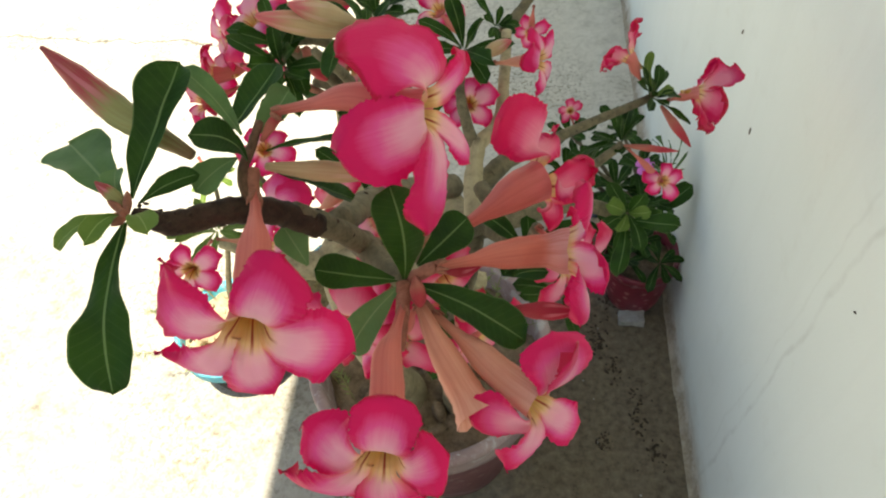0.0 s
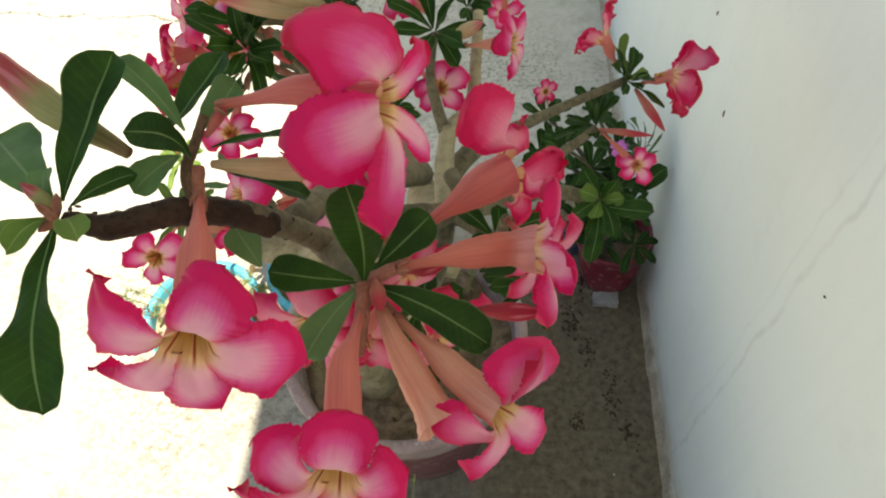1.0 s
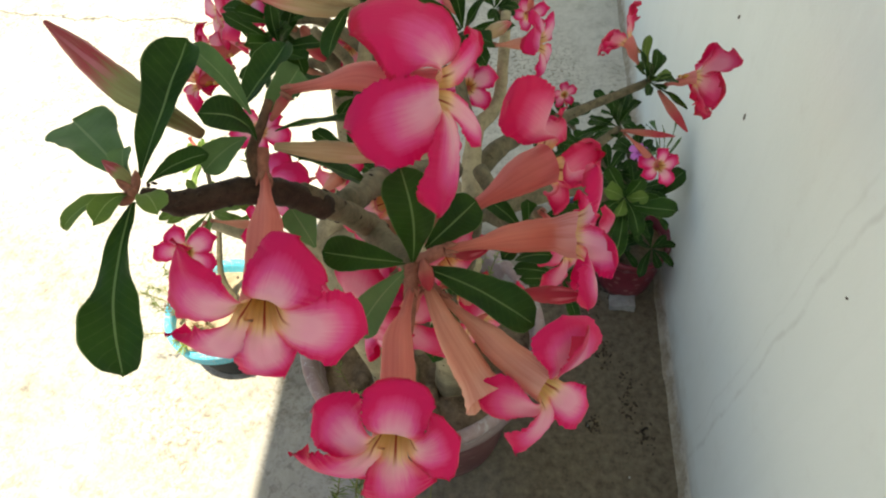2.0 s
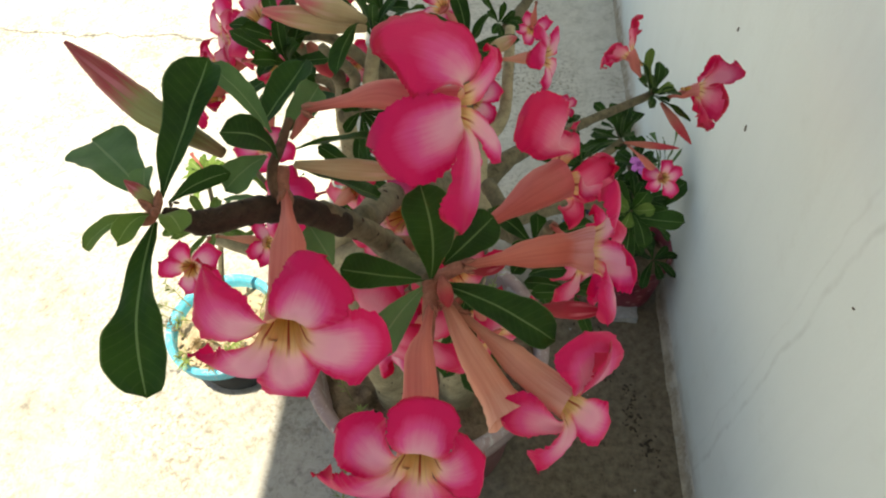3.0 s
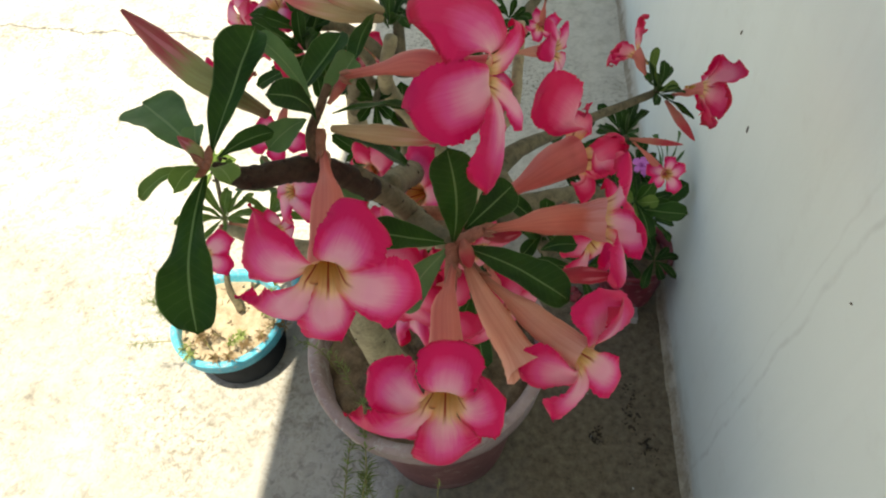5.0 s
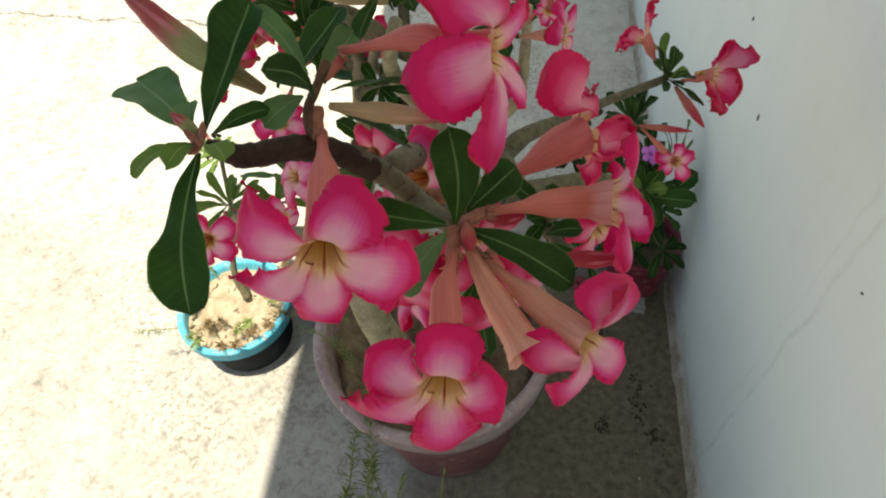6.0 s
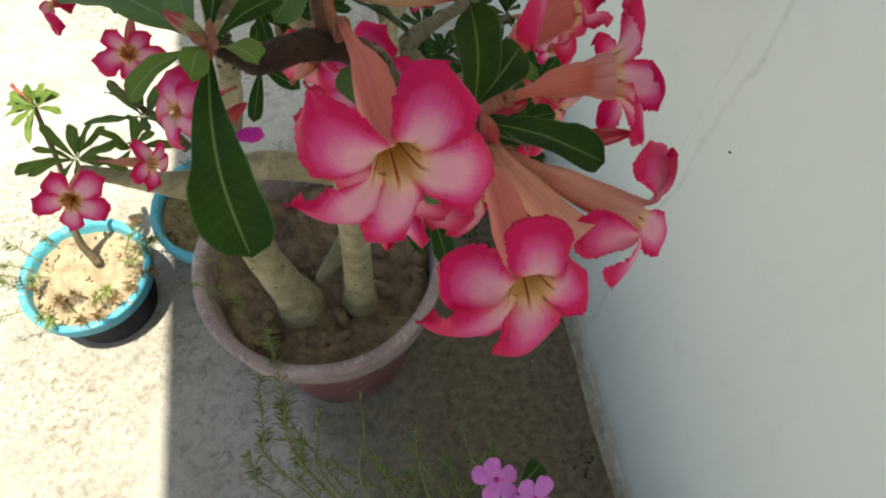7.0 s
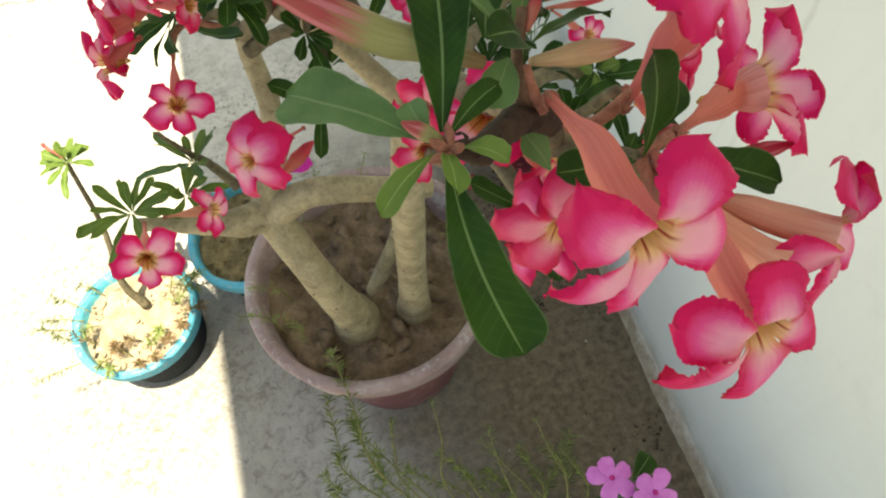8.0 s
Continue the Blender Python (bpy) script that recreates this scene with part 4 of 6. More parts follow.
# ---------------------------------------------------------------- the large desert rose
ROSE = thing("desert_rose", "desert rose with pink white-centred flowers and bare grey stems", "plant", "", (0.143, 0.987, 0.345))
bpy.context.view_layer.update()


def on(plant):
    """Turns the places of a plant's parts, given in the world, into places from its root."""
    inv = plant.matrix_world.inverted()
    for o in plant.children:
        if "placed" not in o:
            o.matrix_parent_inverse = inv
            o["placed"] = 1
    return plant


P = ROSE
# stems
branch(P, [(0.100, 0.925, 0.33), (0.101, 0.910, 0.40), (0.092, 0.895, 0.50), (0.080, 0.890, 0.62), (0.0553, 0.9392, 0.6926)], [0.042, 0.036, 0.028, 0.024, 0.022, 0.023], BARK, "trunk", 28, 60, 0.05)
branch(P, [(0.198, 0.920, 0.33), (0.202, 0.905, 0.42), (0.210, 0.885, 0.58), (0.2195, 0.8460, 0.7884), (0.2382, 0.8729, 0.8850)], [0.031, 0.025, 0.021, 0.020, 0.018, 0.016], BARK, "trunk", 28, 60, 0.05)
branch(P, [(0.1449, 0.9708, 0.3350), (0.1613, 0.9819, 0.3700), (0.1837, 0.9814, 0.4300), (0.2072, 0.9814, 0.5000), (0.2182, 0.8577, 0.7720)], [0.020, 0.015, 0.012, 0.010, 0.010], BARK, "trunk", 18, 40, 0.05)
branch(P, [(0.0553, 0.9392, 0.6926), (0.1054, 0.9334, 0.7182), (0.1467, 0.9255, 0.7214), (0.2061, 0.9232, 0.6950), (0.2562, 0.9243, 0.6750)], [0.023, 0.018, 0.017, 0.016, 0.014], BARK, "branch", 18, 30, 0.06)
branch(P, [(0.0553, 0.9392, 0.6926), (0.0170, 0.9292, 0.7062), (-0.0316, 0.9332, 0.7227), (-0.0881, 0.9431, 0.7378)], [0.023, 0.019, 0.014, 0.010, 0.008], BARK, "branch", 16, 26)
branch(P, [(0.0507, 0.9416, 0.6952), (0.0856, 0.9781, 0.7556), (0.1004, 0.9969, 0.8104), (0.1014, 1.0111, 0.8675), (0.1028, 1.0158, 0.9028)], [0.021, 0.015, 0.0125, 0.0115, 0.010], BARK, "branch", 16, 26)
branch(P, [(0.1024, 1.0151, 0.9020), (0.0897, 1.0276, 0.9192), (0.0739, 1.0225, 0.9324)], [0.010, 0.007, 0.005], BARK_TWIG)
branch(P, [(0.1027, 1.0045, 0.8898), (0.1305, 0.9963, 0.9072), (0.1704, 0.9777, 0.9288)], [0.009, 0.007, 0.007], BARK_TWIG)
branch(P, [(0.2387, 0.8653, 0.8404), (0.2375, 0.8773, 0.8886), (0.2114, 0.8974, 0.9319), (0.1888, 0.9123, 0.9606), (0.1724, 0.9194, 0.9761)], [0.016, 0.013, 0.011, 0.0095, 0.0085], BARK, "branch", 16, 26)
branch(P, [(0.1724, 0.9194, 0.9761), (0.1852, 0.8502, 1.0543), (0.1979, 0.8375, 1.1009)], [0.0085, 0.0065, 0.0050], BARK, "branch")
branch(P, [(0.1766, 0.9193, 0.9684), (0.1756, 0.9260, 0.9314), (0.1716, 0.9287, 0.8917)], [0.006, 0.005, 0.004], BARK_TWIG)
branch(P, [(0.1724, 0.9194, 0.9761), (0.1494, 0.9265, 0.9933), (0.1868, 0.8087, 1.1004), (0.1747, 0.7927, 1.1360)], [0.006, 0.005, 0.004, 0.003], BARK_TWIG)
branch(P, [(0.2657, 0.8265, 0.9547), (0.2925, 0.8615, 0.9579), (0.3208, 0.9004, 0.9396), (0.3834, 0.9741, 0.9056), (0.4418, 1.0204, 0.8930), (0.4510, 1.0240, 0.8990)], [0.011, 0.0085, 0.0065, 0.005, 0.0046, 0.0030], BARK_TWIG, "branch", 14, 30)
branch(P, [(0.2367, 0.8690, 0.8816), (0.2707, 0.7930, 0.9517), (0.2689, 0.8186, 0.9743), (0.2727, 0.8460, 1.0011)], [0.016, 0.0115, 0.0085, 0.007], BARK, "branch")
branch(P, [(0.2726, 0.8444, 0.9994), (0.2896, 0.8727, 0.9990), (0.2945, 0.9147, 1.0179), (0.2962, 0.9524, 1.0355)], [0.007, 0.0055, 0.005, 0.0045], BARK)
branch(P, [(0.2761, 0.7805, 0.9668), (0.3134, 0.8016, 0.9563), (0.3575, 0.8203, 0.9477), (0.3959, 0.8248, 0.9299)], [0.011, 0.009, 0.007, 0.006], BARK_TWIG)
NEAR_A = [(0.2765, 0.7422, 1.0132), (0.2641, 0.6422, 1.1155), (0.2555, 0.5968, 1.1724), (0.2447, 0.5798, 1.2087), (0.2375, 0.5693, 1.2292)]
branch(P, NEAR_A, [0.008, 0.0056, 0.0048, 0.0047, 0.0046], BARK_TWIG, "branch", 14, 34, 0.14, 0.03)
scars(P, NEAR_A, 0.0048, 34, 1.0)
NEAR_B = [(0.2419, 0.5737, 1.2184), (0.2331, 0.5641, 1.2368), (0.2231, 0.5563, 1.2459), (0.2122, 0.5464, 1.2523), (0.2040, 0.5429, 1.2604)]
branch(P, NEAR_B, [0.0046, 0.0045, 0.0043, 0.0040, 0.0020], BARK_DARK, "branch", 16, 34, 0.16, 0.04)
scars(P, NEAR_B, 0.0044, 40, 2.0)
branch(P, [(0.2305, 0.5606, 1.2409), (0.2281, 0.5663, 1.2520), (0.2312, 0.5741, 1.2579), (0.2337, 0.5795, 1.2624)], [0.0032, 0.0019, 0.0015, 0.0014], STALK_BROWN, "branch", 14, 20, 0.14)
branch(P, [(0.2486, 0.5923, 1.1841), (0.2616, 0.5758, 1.1909), (0.2716, 0.5627, 1.1990)], [0.0058, 0.0045, 0.0034], BARK_TWIG)
branch(P, [(0.2448, 0.5861, 1.2044), (0.2437, 0.6168, 1.1792), (0.2424, 0.6766, 1.1230), (0.2599, 0.7633, 1.0339)], [0.0055, 0.0062, 0.007, 0.009], BARK_TWIG)

scars(P, [(0.104, 0.897, 0.40), (0.092, 0.892, 0.50), (0.080, 0.890, 0.62)], 0.029, 20, 3.0, 0.055)
scars(P, [(0.207, 0.892, 0.42), (0.210, 0.885, 0.58), (0.2195, 0.8460, 0.7884)], 0.0225, 20, 4.0, 0.06)
scars(P, [(0.1054, 0.9334, 0.7182), (0.1467, 0.9255, 0.7214), (0.2061, 0.9232, 0.6950)], 0.0172, 15, 5.0, 0.075)
scars(P, [(0.0856, 0.9781, 0.7556), (0.1004, 0.9969, 0.8104), (0.1014, 1.0111, 0.8675)], 0.0128, 15, 6.0, 0.09)

scars(P, [(0.2437, 0.6168, 1.1792), (0.2424, 0.6766, 1.1230), (0.2599, 0.7633, 1.0339)], 0.0066, 44, 7.0, 0.15)
scars(P, [(0.2925, 0.8615, 0.9579), (0.3208, 0.9004, 0.9396), (0.3834, 0.9741, 0.9056)], 0.0064, 36, 8.0, 0.14)

# the six large flowers nearest the path
flower(P, (0.2425, 0.5120, 1.2480), (0.2337, 0.5590, 1.2507), [(0.2255, 0.5196, 1.2679), (0.2570, 0.5223, 1.2670), (0.2676, 0.5150, 1.2310), (0.2415, 0.5072, 1.2190), (0.2165, 0.5083, 1.2410)], [0.82, 0.99, 0.82, 0.74, 0.78], 0.0063, TUBE, PETAL, (0.2391, 0.5386, 1.2515), 0.10, 0.045, 1.09, (0.14, -0.97, 0.12), 0.3, True, 0.30, (0.23, 0.10, 0.21, -0.07, 0.38), (0.6, 0.3, 0.2, 0.2, 0.9), 0.80, 2.4, None, (0.06, -0.48, -0.95, -0.34, 0.07), (1.05, 0.48, 0.34, -0.05, 0.44))
flower(P, (0.2754, 0.4918, 1.2098), (0.2735, 0.5500, 1.2010), [(0.2512, 0.4996, 1.2141), (0.2799, 0.5048, 1.2262), (0.2939, 0.4978, 1.2039), (0.2755, 0.4842, 1.1803), (0.2440, 0.4905, 1.2000)], [1.02, 1.22, 1.32, 0.88, 0.90], 0.0063, TUBE, PETAL, (0.2735, 0.5240, 1.2120), 0.08, 0.045, 1.09, (0.02, -0.97, 0.16), 1.1, True, 0.28, (0.05, 0.01, 0.08, -0.03, 0.33), (0.8, 0.1, 0.5, 0.95, 1.0), 0.65, 2.4, None, (0.80, 0.06, -0.88, -0.38, -0.35), (-0.03, 0.65, 0.41, 0.59, 0.41))
flower(P, (0.2880, 0.5800, 1.2657), (0.2391, 0.5797, 1.2659), [(0.2645, 0.5800, 1.2868), (0.2649, 0.5568, 1.2715), (0.2863, 0.5515, 1.2406), (0.2977, 0.5809, 1.2408), (0.2969, 0.6069, 1.2649)], [1.28, 0.88, 0.78, 0.5, 0.5], 0.0064, TUBE, PETAL, (0.2632, 0.5842, 1.2671), 0.07, 0.035, 1.03, (0.97, -0.16, 0.12), 2.2, True, 0.10, (-0.32, 0.05, 0, 0, 0), (0.7, 0.6, 0.6, 0.5, 0.5), 1.0, 2.2, None, 0.12, (0.5, 0.5, 0.3, 0.4, 0.4))
flower(P, (0.3214, 0.5184, 1.1935), (0.2833, 0.5534, 1.1917), [(0.3247, 0.5351, 1.2111), (0.3315, 0.5282, 1.2105), (0.3350, 0.5195, 1.1790), (0.3105, 0.5030, 1.1762), (0.2990, 0.5140, 1.1895)], [1.65, 1.30, 1.05, 1.05, 1.10], 0.0058, TUBE_PEACH, PETAL, (0.3009, 0.5376, 1.1908), 0.09, 0.05, 1.2, (0.80, -0.58, 0.06), 3.3, True, 0.3, (0, -0.13, -0.15, 0.07, 0.08), (0.1, 0.1, 0.3, 0.6, 0.35), 0.7, 2.2, None, (-0.33, 0.27, 0.0, 0.25, 0.37), (0.71, 0.18, 0.22, 0.19, 0.11))
flower(P, (0.3345, 0.5858, 1.1873), (0.2847, 0.5648, 1.2053), [(0.3375, 0.5920, 1.2190), (0.3450, 0.5690, 1.1985), (0.3362, 0.5545, 1.1835), (0.3352, 0.5814, 1.1598), (0.3359, 0.6097, 1.1810)], [1.00, 1.25, 1.00, 0.95, 0.9], 0.0094, TUBE_BLUSH, PETAL, (0.3079, 0.5767, 1.1965), 0.12, 0.05, 0.82, (0.98, -0.13, 0.14), 4.4, True, 0.65, (0, 0, 0, 0, 0), (0.9, 0.3, 0.7, 0.5, 0.5), 0.55, 2.2, None, 0.1, (0.35, 0.45, 0.3, 0.4, 0.4))
flower(P, (0.3226, 0.6230, 1.1883), (0.2840, 0.5985, 1.1800), [(0.3067, 0.6306, 1.2166), (0.3340, 0.6060, 1.1950), (0.3253, 0.6150, 1.1653), (0.3447, 0.6405, 1.1761), (0.3271, 0.6528, 1.1873)], [1.10, 0.75, 0.6, 0.7, 0.6], 0.0092, TUBE_RED, PETAL_BACK, (0.3078, 0.6137, 1.1868), 0.10, 0.05, 1.1, (0.76, 0.61, -0.21), 5.5, True, 0.10, (0, 0, 0, 0, 0), (0.05, 0.8, 0.9, 0.5, 0.5), 0.75, 1.2, (-0.07, -0.65, 0.76))
# a spent corolla tube that has dropped its petals
bm = bmesh.new()
swept(bm, [Vector(p) for p in ((0.2789, 0.5538, 1.1952), (0.2859, 0.5406, 1.1920), (0.2946, 0.5270, 1.1893), (0.3013, 0.5164, 1.1871))], [0.0022, 0.0035, 0.0050, 0.0056, 0.0062, 0.0084], 24, 24, 0.08, False, 0.0, 0.05)
for v in bm.verts:
    d = (v.co - Vector((0.2946, 0.5270, 1.1893))).length
    v.co += Vector(noise.noise_vector(v.co * 420)) * 0.0016 * max(0.0, d / 0.008 - 0.6 if v.co.z < Vector((0.2946, 0.5270, 1.1893)).z else 0.0)
part("spent_corolla", bm, TUBE_PEACH, P, "peach tube of a faded flower")
# flowers half hidden behind
far_flower(P, (0.2422, 0.6435, 1.1381), (-0.42, -0.71, 0.57), 0.027, (0.2246, 0.6495, 1.0939), 20, 0.004, 6.1)
far_flower(P, (0.2469, 0.5820, 1.1270), (-0.87, -0.28, 0.40), 0.026, (0.2751, 0.6092, 1.1149), 50, 0.0, 6.6)
far_flower(P, (0.2569, 0.5759, 1.1337), (0.00, -0.95, 0.32), 0.025, (0.2717, 0.5742, 1.1652), 10, 0.0, 7.2, TUBE, PETAL_BACK)
far_flower(P, (0.2911, 0.5889, 1.1124), (0.59, -0.81, -0.03), 0.028, (0.2833, 0.5904, 1.1496), 30, 0.0, 7.9, TUBE, PETAL_BACK)
far_flower(P, (0.2174, 0.6576, 1.1419), (-0.42, -0.90, 0.12), 0.019, (0.2060, 0.6487, 1.1387), 60, 0.0, 8.3, TUBE_PEACH, PETAL_BACK)

far_flower(P, (0.2477, 0.5606, 1.1689), (-0.33, -0.92, 0.20), 0.026, (0.2643, 0.5660, 1.1858), 25, 0.0, 8.6, TUBE, PETAL_BACK)
far_flower(P, (0.2732, 0.6307, 1.1055), (0.52, -0.84, -0.14), 0.028, (0.2581, 0.6392, 1.1144), 45, 0.0, 8.9, TUBE_RED, PETAL_BACK)
far_flower(P, (0.2187, 0.6795, 1.0785), (-0.04, -0.81, 0.58), 0.021, (0.2322, 0.6989, 1.0773), 5, 0.0, 9.5, TUBE_RED, PETAL_BACK)
far_flower(P, (0.3391, 0.6372, 1.1074), (0.63, -0.77, -0.07), 0.028, (0.3213, 0.6542, 1.1198), 35, 0.0, 9.9, TUBE_RED, PETAL_BACK)
whorl(P, (0.2694, 0.6447, 1.0429), (0.23, -0.60, 0.77), 8, 0.050, 0.014, 70, LEAF, 15.0)
whorl(P, (0.3146, 0.6996, 1.0410), (0.12, -0.51, 0.85), 8, 0.045, 0.013, 70, LEAF, 16.0)
# the twigs that carry them
branch(P, [(0.2716, 0.7867, 0.9594), (0.2460, 0.7272, 1.0316), (0.2307, 0.6756, 1.0720), (0.2187, 0.6781, 1.0774)], [0.009, 0.006, 0.005, 0.004], BARK_TWIG)
branch(P, [(0.2715, 0.7830, 0.9563), (0.2742, 0.7004, 1.0068), (0.2694, 0.6447, 1.0429)], [0.008, 0.006, 0.004], BARK_TWIG)
branch(P, [(0.2761, 0.7823, 0.9683), (0.2974, 0.7365, 1.0069), (0.3146, 0.6996, 1.0410), (0.3214, 0.6600, 1.1117)], [0.008, 0.006, 0.0045, 0.003], BARK_TWIG)

# leaves of the twig that reaches furthest towards the yard
leaf(P, (0.2015, 0.5410, 1.2590), (0.2055, 0.4966, 1.2395), (-0.04, -0.58, 0.81), 0.0166, arch=0.05, fold=0.24, wave=0.045, blunt=0.80, seed=1.0, nu=34, nv=12, bend=0.05)
leaf(P, (0.1990, 0.5472, 1.2600), (0.1685, 0.5748, 1.2588), (0.42, -0.22, 0.88), 0.0200, LEAF_BACK, arch=0.05, fold=0.18, wave=0.02, blunt=0.84, seed=2.0, nu=28, nv=12, bend=0.0)
leaf(P, (0.2024, 0.5480, 1.2614), (0.2123, 0.5865, 1.2802), (-0.21, -0.74, 0.64), 0.0158, arch=0.05, fold=0.50, wave=0.02, blunt=0.72, seed=3.0, nu=24, nv=10)
leaf(P, (0.2037, 0.5474, 1.2598), (0.2200, 0.5578, 1.2615), (0.54, 0.01, 0.84), 0.0068, arch=0.05, fold=0.3, seed=4.0)
leaf(P, (0.1990, 0.5432, 1.2606), (0.1828, 0.5325, 1.2574), (0.18, 0.07, 0.98), 0.0065, LEAF_FRESH, arch=0.16, fold=0.3, seed=5.0)
leaf(P, (0.2011, 0.5415, 1.2616), (0.1999, 0.5264, 1.2676), (0.38, -0.09, 0.92), 0.0065, LEAF_FRESH, arch=0.14, fold=0.3, seed=6.0)
leaf(P, (0.2040, 0.5425, 1.2605), (0.2140, 0.5330, 1.2638), (0.62, -0.29, 0.73), 0.0085, LEAF_FRESH, arch=0.14, fold=0.3, seed=7.0)
leaf(P, (0.1991, 0.5467, 1.2631), (0.1964, 0.5558, 1.2660), (0.06, -0.76, 0.65), 0.0075, LEAF_BACK, arch=0.05, fold=0.4, seed=8.0)
bud(P, (0.2026, 0.5446, 1.2614), (0.1933, 0.5493, 1.2676), 0.0021, BUD, seed=1.0)
bud(P, (0.2177, 0.5624, 1.2647), (0.1677, 0.5900, 1.2853), 0.0048, BUD, (0.1935, 0.5738, 1.2722), seed=2.0)
for i, (x, y, z) in enumerate(((-0.6, 0.2, 0.6), (0.3, -0.5, 0.8), (-0.2, -0.8, 0.3), (0.1, 0.6, 0.7), (-0.8, -0.3, 0.1))):
    q = Vector((0.2028, 0.5424, 1.2609))
    bud(P, tuple(q), tuple(q + Vector((x, y, z)) * 0.0075), 0.0013, STALK, seed=20.0 + i)
# leaves round the middle node
leaf(P, (0.2303, 0.5686, 1.2559), (0.2188, 0.5636, 1.2716), (0.36, -0.14, 0.92), 0.0120, arch=0.22, fold=0.2, seed=9.0)
leaf(P, (0.2268, 0.5697, 1.2562), (0.2169, 0.5559, 1.2557), (-0.03, -0.53, 0.85), 0.0105, LEAF_BACK, arch=0.12, fold=0.3, seed=10.0)
leaf(P, (0.2220, 0.5748, 1.2599), (0.2354, 0.6030, 1.2667), (-0.44, -0.80, 0.40), 0.0140, LEAF, arch=-0.06, fold=0.35, seed=11.0, nu=22)
leaf(P, (0.2302, 0.5757, 1.2588), (0.2408, 0.5928, 1.2640), (-0.26, -0.90, 0.36), 0.0100, LEAF_BACK, arch=-0.05, fold=0.4, seed=12.0)
leaf(P, (0.2276, 0.5763, 1.2595), (0.2094, 0.5899, 1.2760), (0.67, -0.39, 0.63), 0.0090, LEAF_BACK, arch=0.05, fold=0.4, seed=13.0)
leaf(P, (0.2348, 0.5735, 1.2552), (0.2629, 0.5837, 1.2479), (0.30, 0.44, 0.85), 0.0080, LEAF, arch=0.05, fold=0.3, seed=14.0)
leaf(P, (0.2346, 0.5709, 1.2496), (0.2545, 0.5832, 1.2216), (0.25, 0.20, 0.95), 0.0085, LEAF, arch=0.03, fold=0.3, seed=14.5)
leaf(P, (0.2390, 0.5616, 1.2102), (0.2318, 0.5691, 1.2234), (0.41, -0.46, 0.79), 0.0120, LEAF_BACK, arch=0.05, fold=0.2, seed=15.0)
bud(P, (0.2338, 0.5714, 1.2505), (0.2702, 0.5795, 1.2369), 0.0036, BUD_PALE, seed=3.0)
bud(P, (0.2337, 0.5754, 1.2578), (0.2405, 0.5842, 1.2638), 0.0018, BUD_RED, seed=4.0)
branch(P, [(0.2301, 0.5689, 1.2518), (0.2314, 0.5627, 1.2480), (0.2329, 0.5574, 1.2454)], [0.0026, 0.0018, 0.0014], STALK, "stalk", 10, 12)
# the five-leaved rosette in the middle
leaf(P, (0.2728, 0.5623, 1.2010), (0.2723, 0.5723, 1.2407), (0.18, -0.39, 0.90), 0.0175, arch=0.04, fold=0.28, wave=0.02, seed=16.0, nu=24, nv=10)
leaf(P, (0.2752, 0.5613, 1.1997), (0.3165, 0.5431, 1.1908), (0.26, -0.22, 0.94), 0.0150, arch=0.05, fold=0.30, wave=0.02, seed=17.0, nu=24, nv=10)
leaf(P, (0.2706, 0.5623, 1.2003), (0.2408, 0.5612, 1.2079), (0.17, -0.14, 0.97), 0.0135, arch=0.04, fold=0.25, seed=18.0, nu=22)
leaf(P, (0.2710, 0.5607, 1.1990), (0.2532, 0.5381, 1.1890), (-0.00, -0.64, 0.76), 0.0125, LEAF_BACK, arch=0.03, fold=0.25, seed=19.0, nu=22)
leaf(P, (0.2767, 0.5686, 1.2008), (0.2950, 0.5859, 1.2076), (0.37, -0.46, 0.81), 0.0145, arch=0.05, fold=0.25, seed=20.0, nu=22)
leaf(P, (0.3088, 0.6152, 1.1279), (0.3263, 0.6117, 1.1377), (0.13, -0.29, 0.95), 0.010, arch=0.05, fold=0.25, seed=21.0)
bud(P, (0.2766, 0.5634, 1.2009), (0.2797, 0.5511, 1.1994), 0.0030, BUD_RED, seed=5.0)
bud(P, (0.3108, 0.5655, 1.1764), (0.3355, 0.5609, 1.1823), 0.0036, BUD_DARK, seed=6.0)
bud(P, (0.2833, 0.5767, 1.1868), (0.2987, 0.5788, 1.1863), 0.0036, BUD_DARK, seed=7.0)
branch(P, [(0.2722, 0.5624, 1.1987), (0.2722, 0.5510, 1.1937), (0.2717, 0.5390, 1.1903)], [0.0030, 0.0026, 0.0024], STALK, "stalk", 10, 12)
branch(P, [(0.2729, 0.5628, 1.1964), (0.2772, 0.5584, 1.1937), (0.2828, 0.5538, 1.1909)], [0.0028, 0.0024, 0.0024], STALK, "stalk", 10, 12)
branch(P, [(0.2739, 0.5646, 1.1974), (0.2796, 0.5651, 1.2015), (0.2845, 0.5654, 1.2045)], [0.0028, 0.0024, 0.0024], STALK, "stalk", 10, 12)
branch(P, [(0.2473, 0.5944, 1.1795), (0.2715, 0.5953, 1.1802), (0.2906, 0.6031, 1.1818)], [0.004, 0.0028, 0.0026], STALK, "stalk", 10, 12)

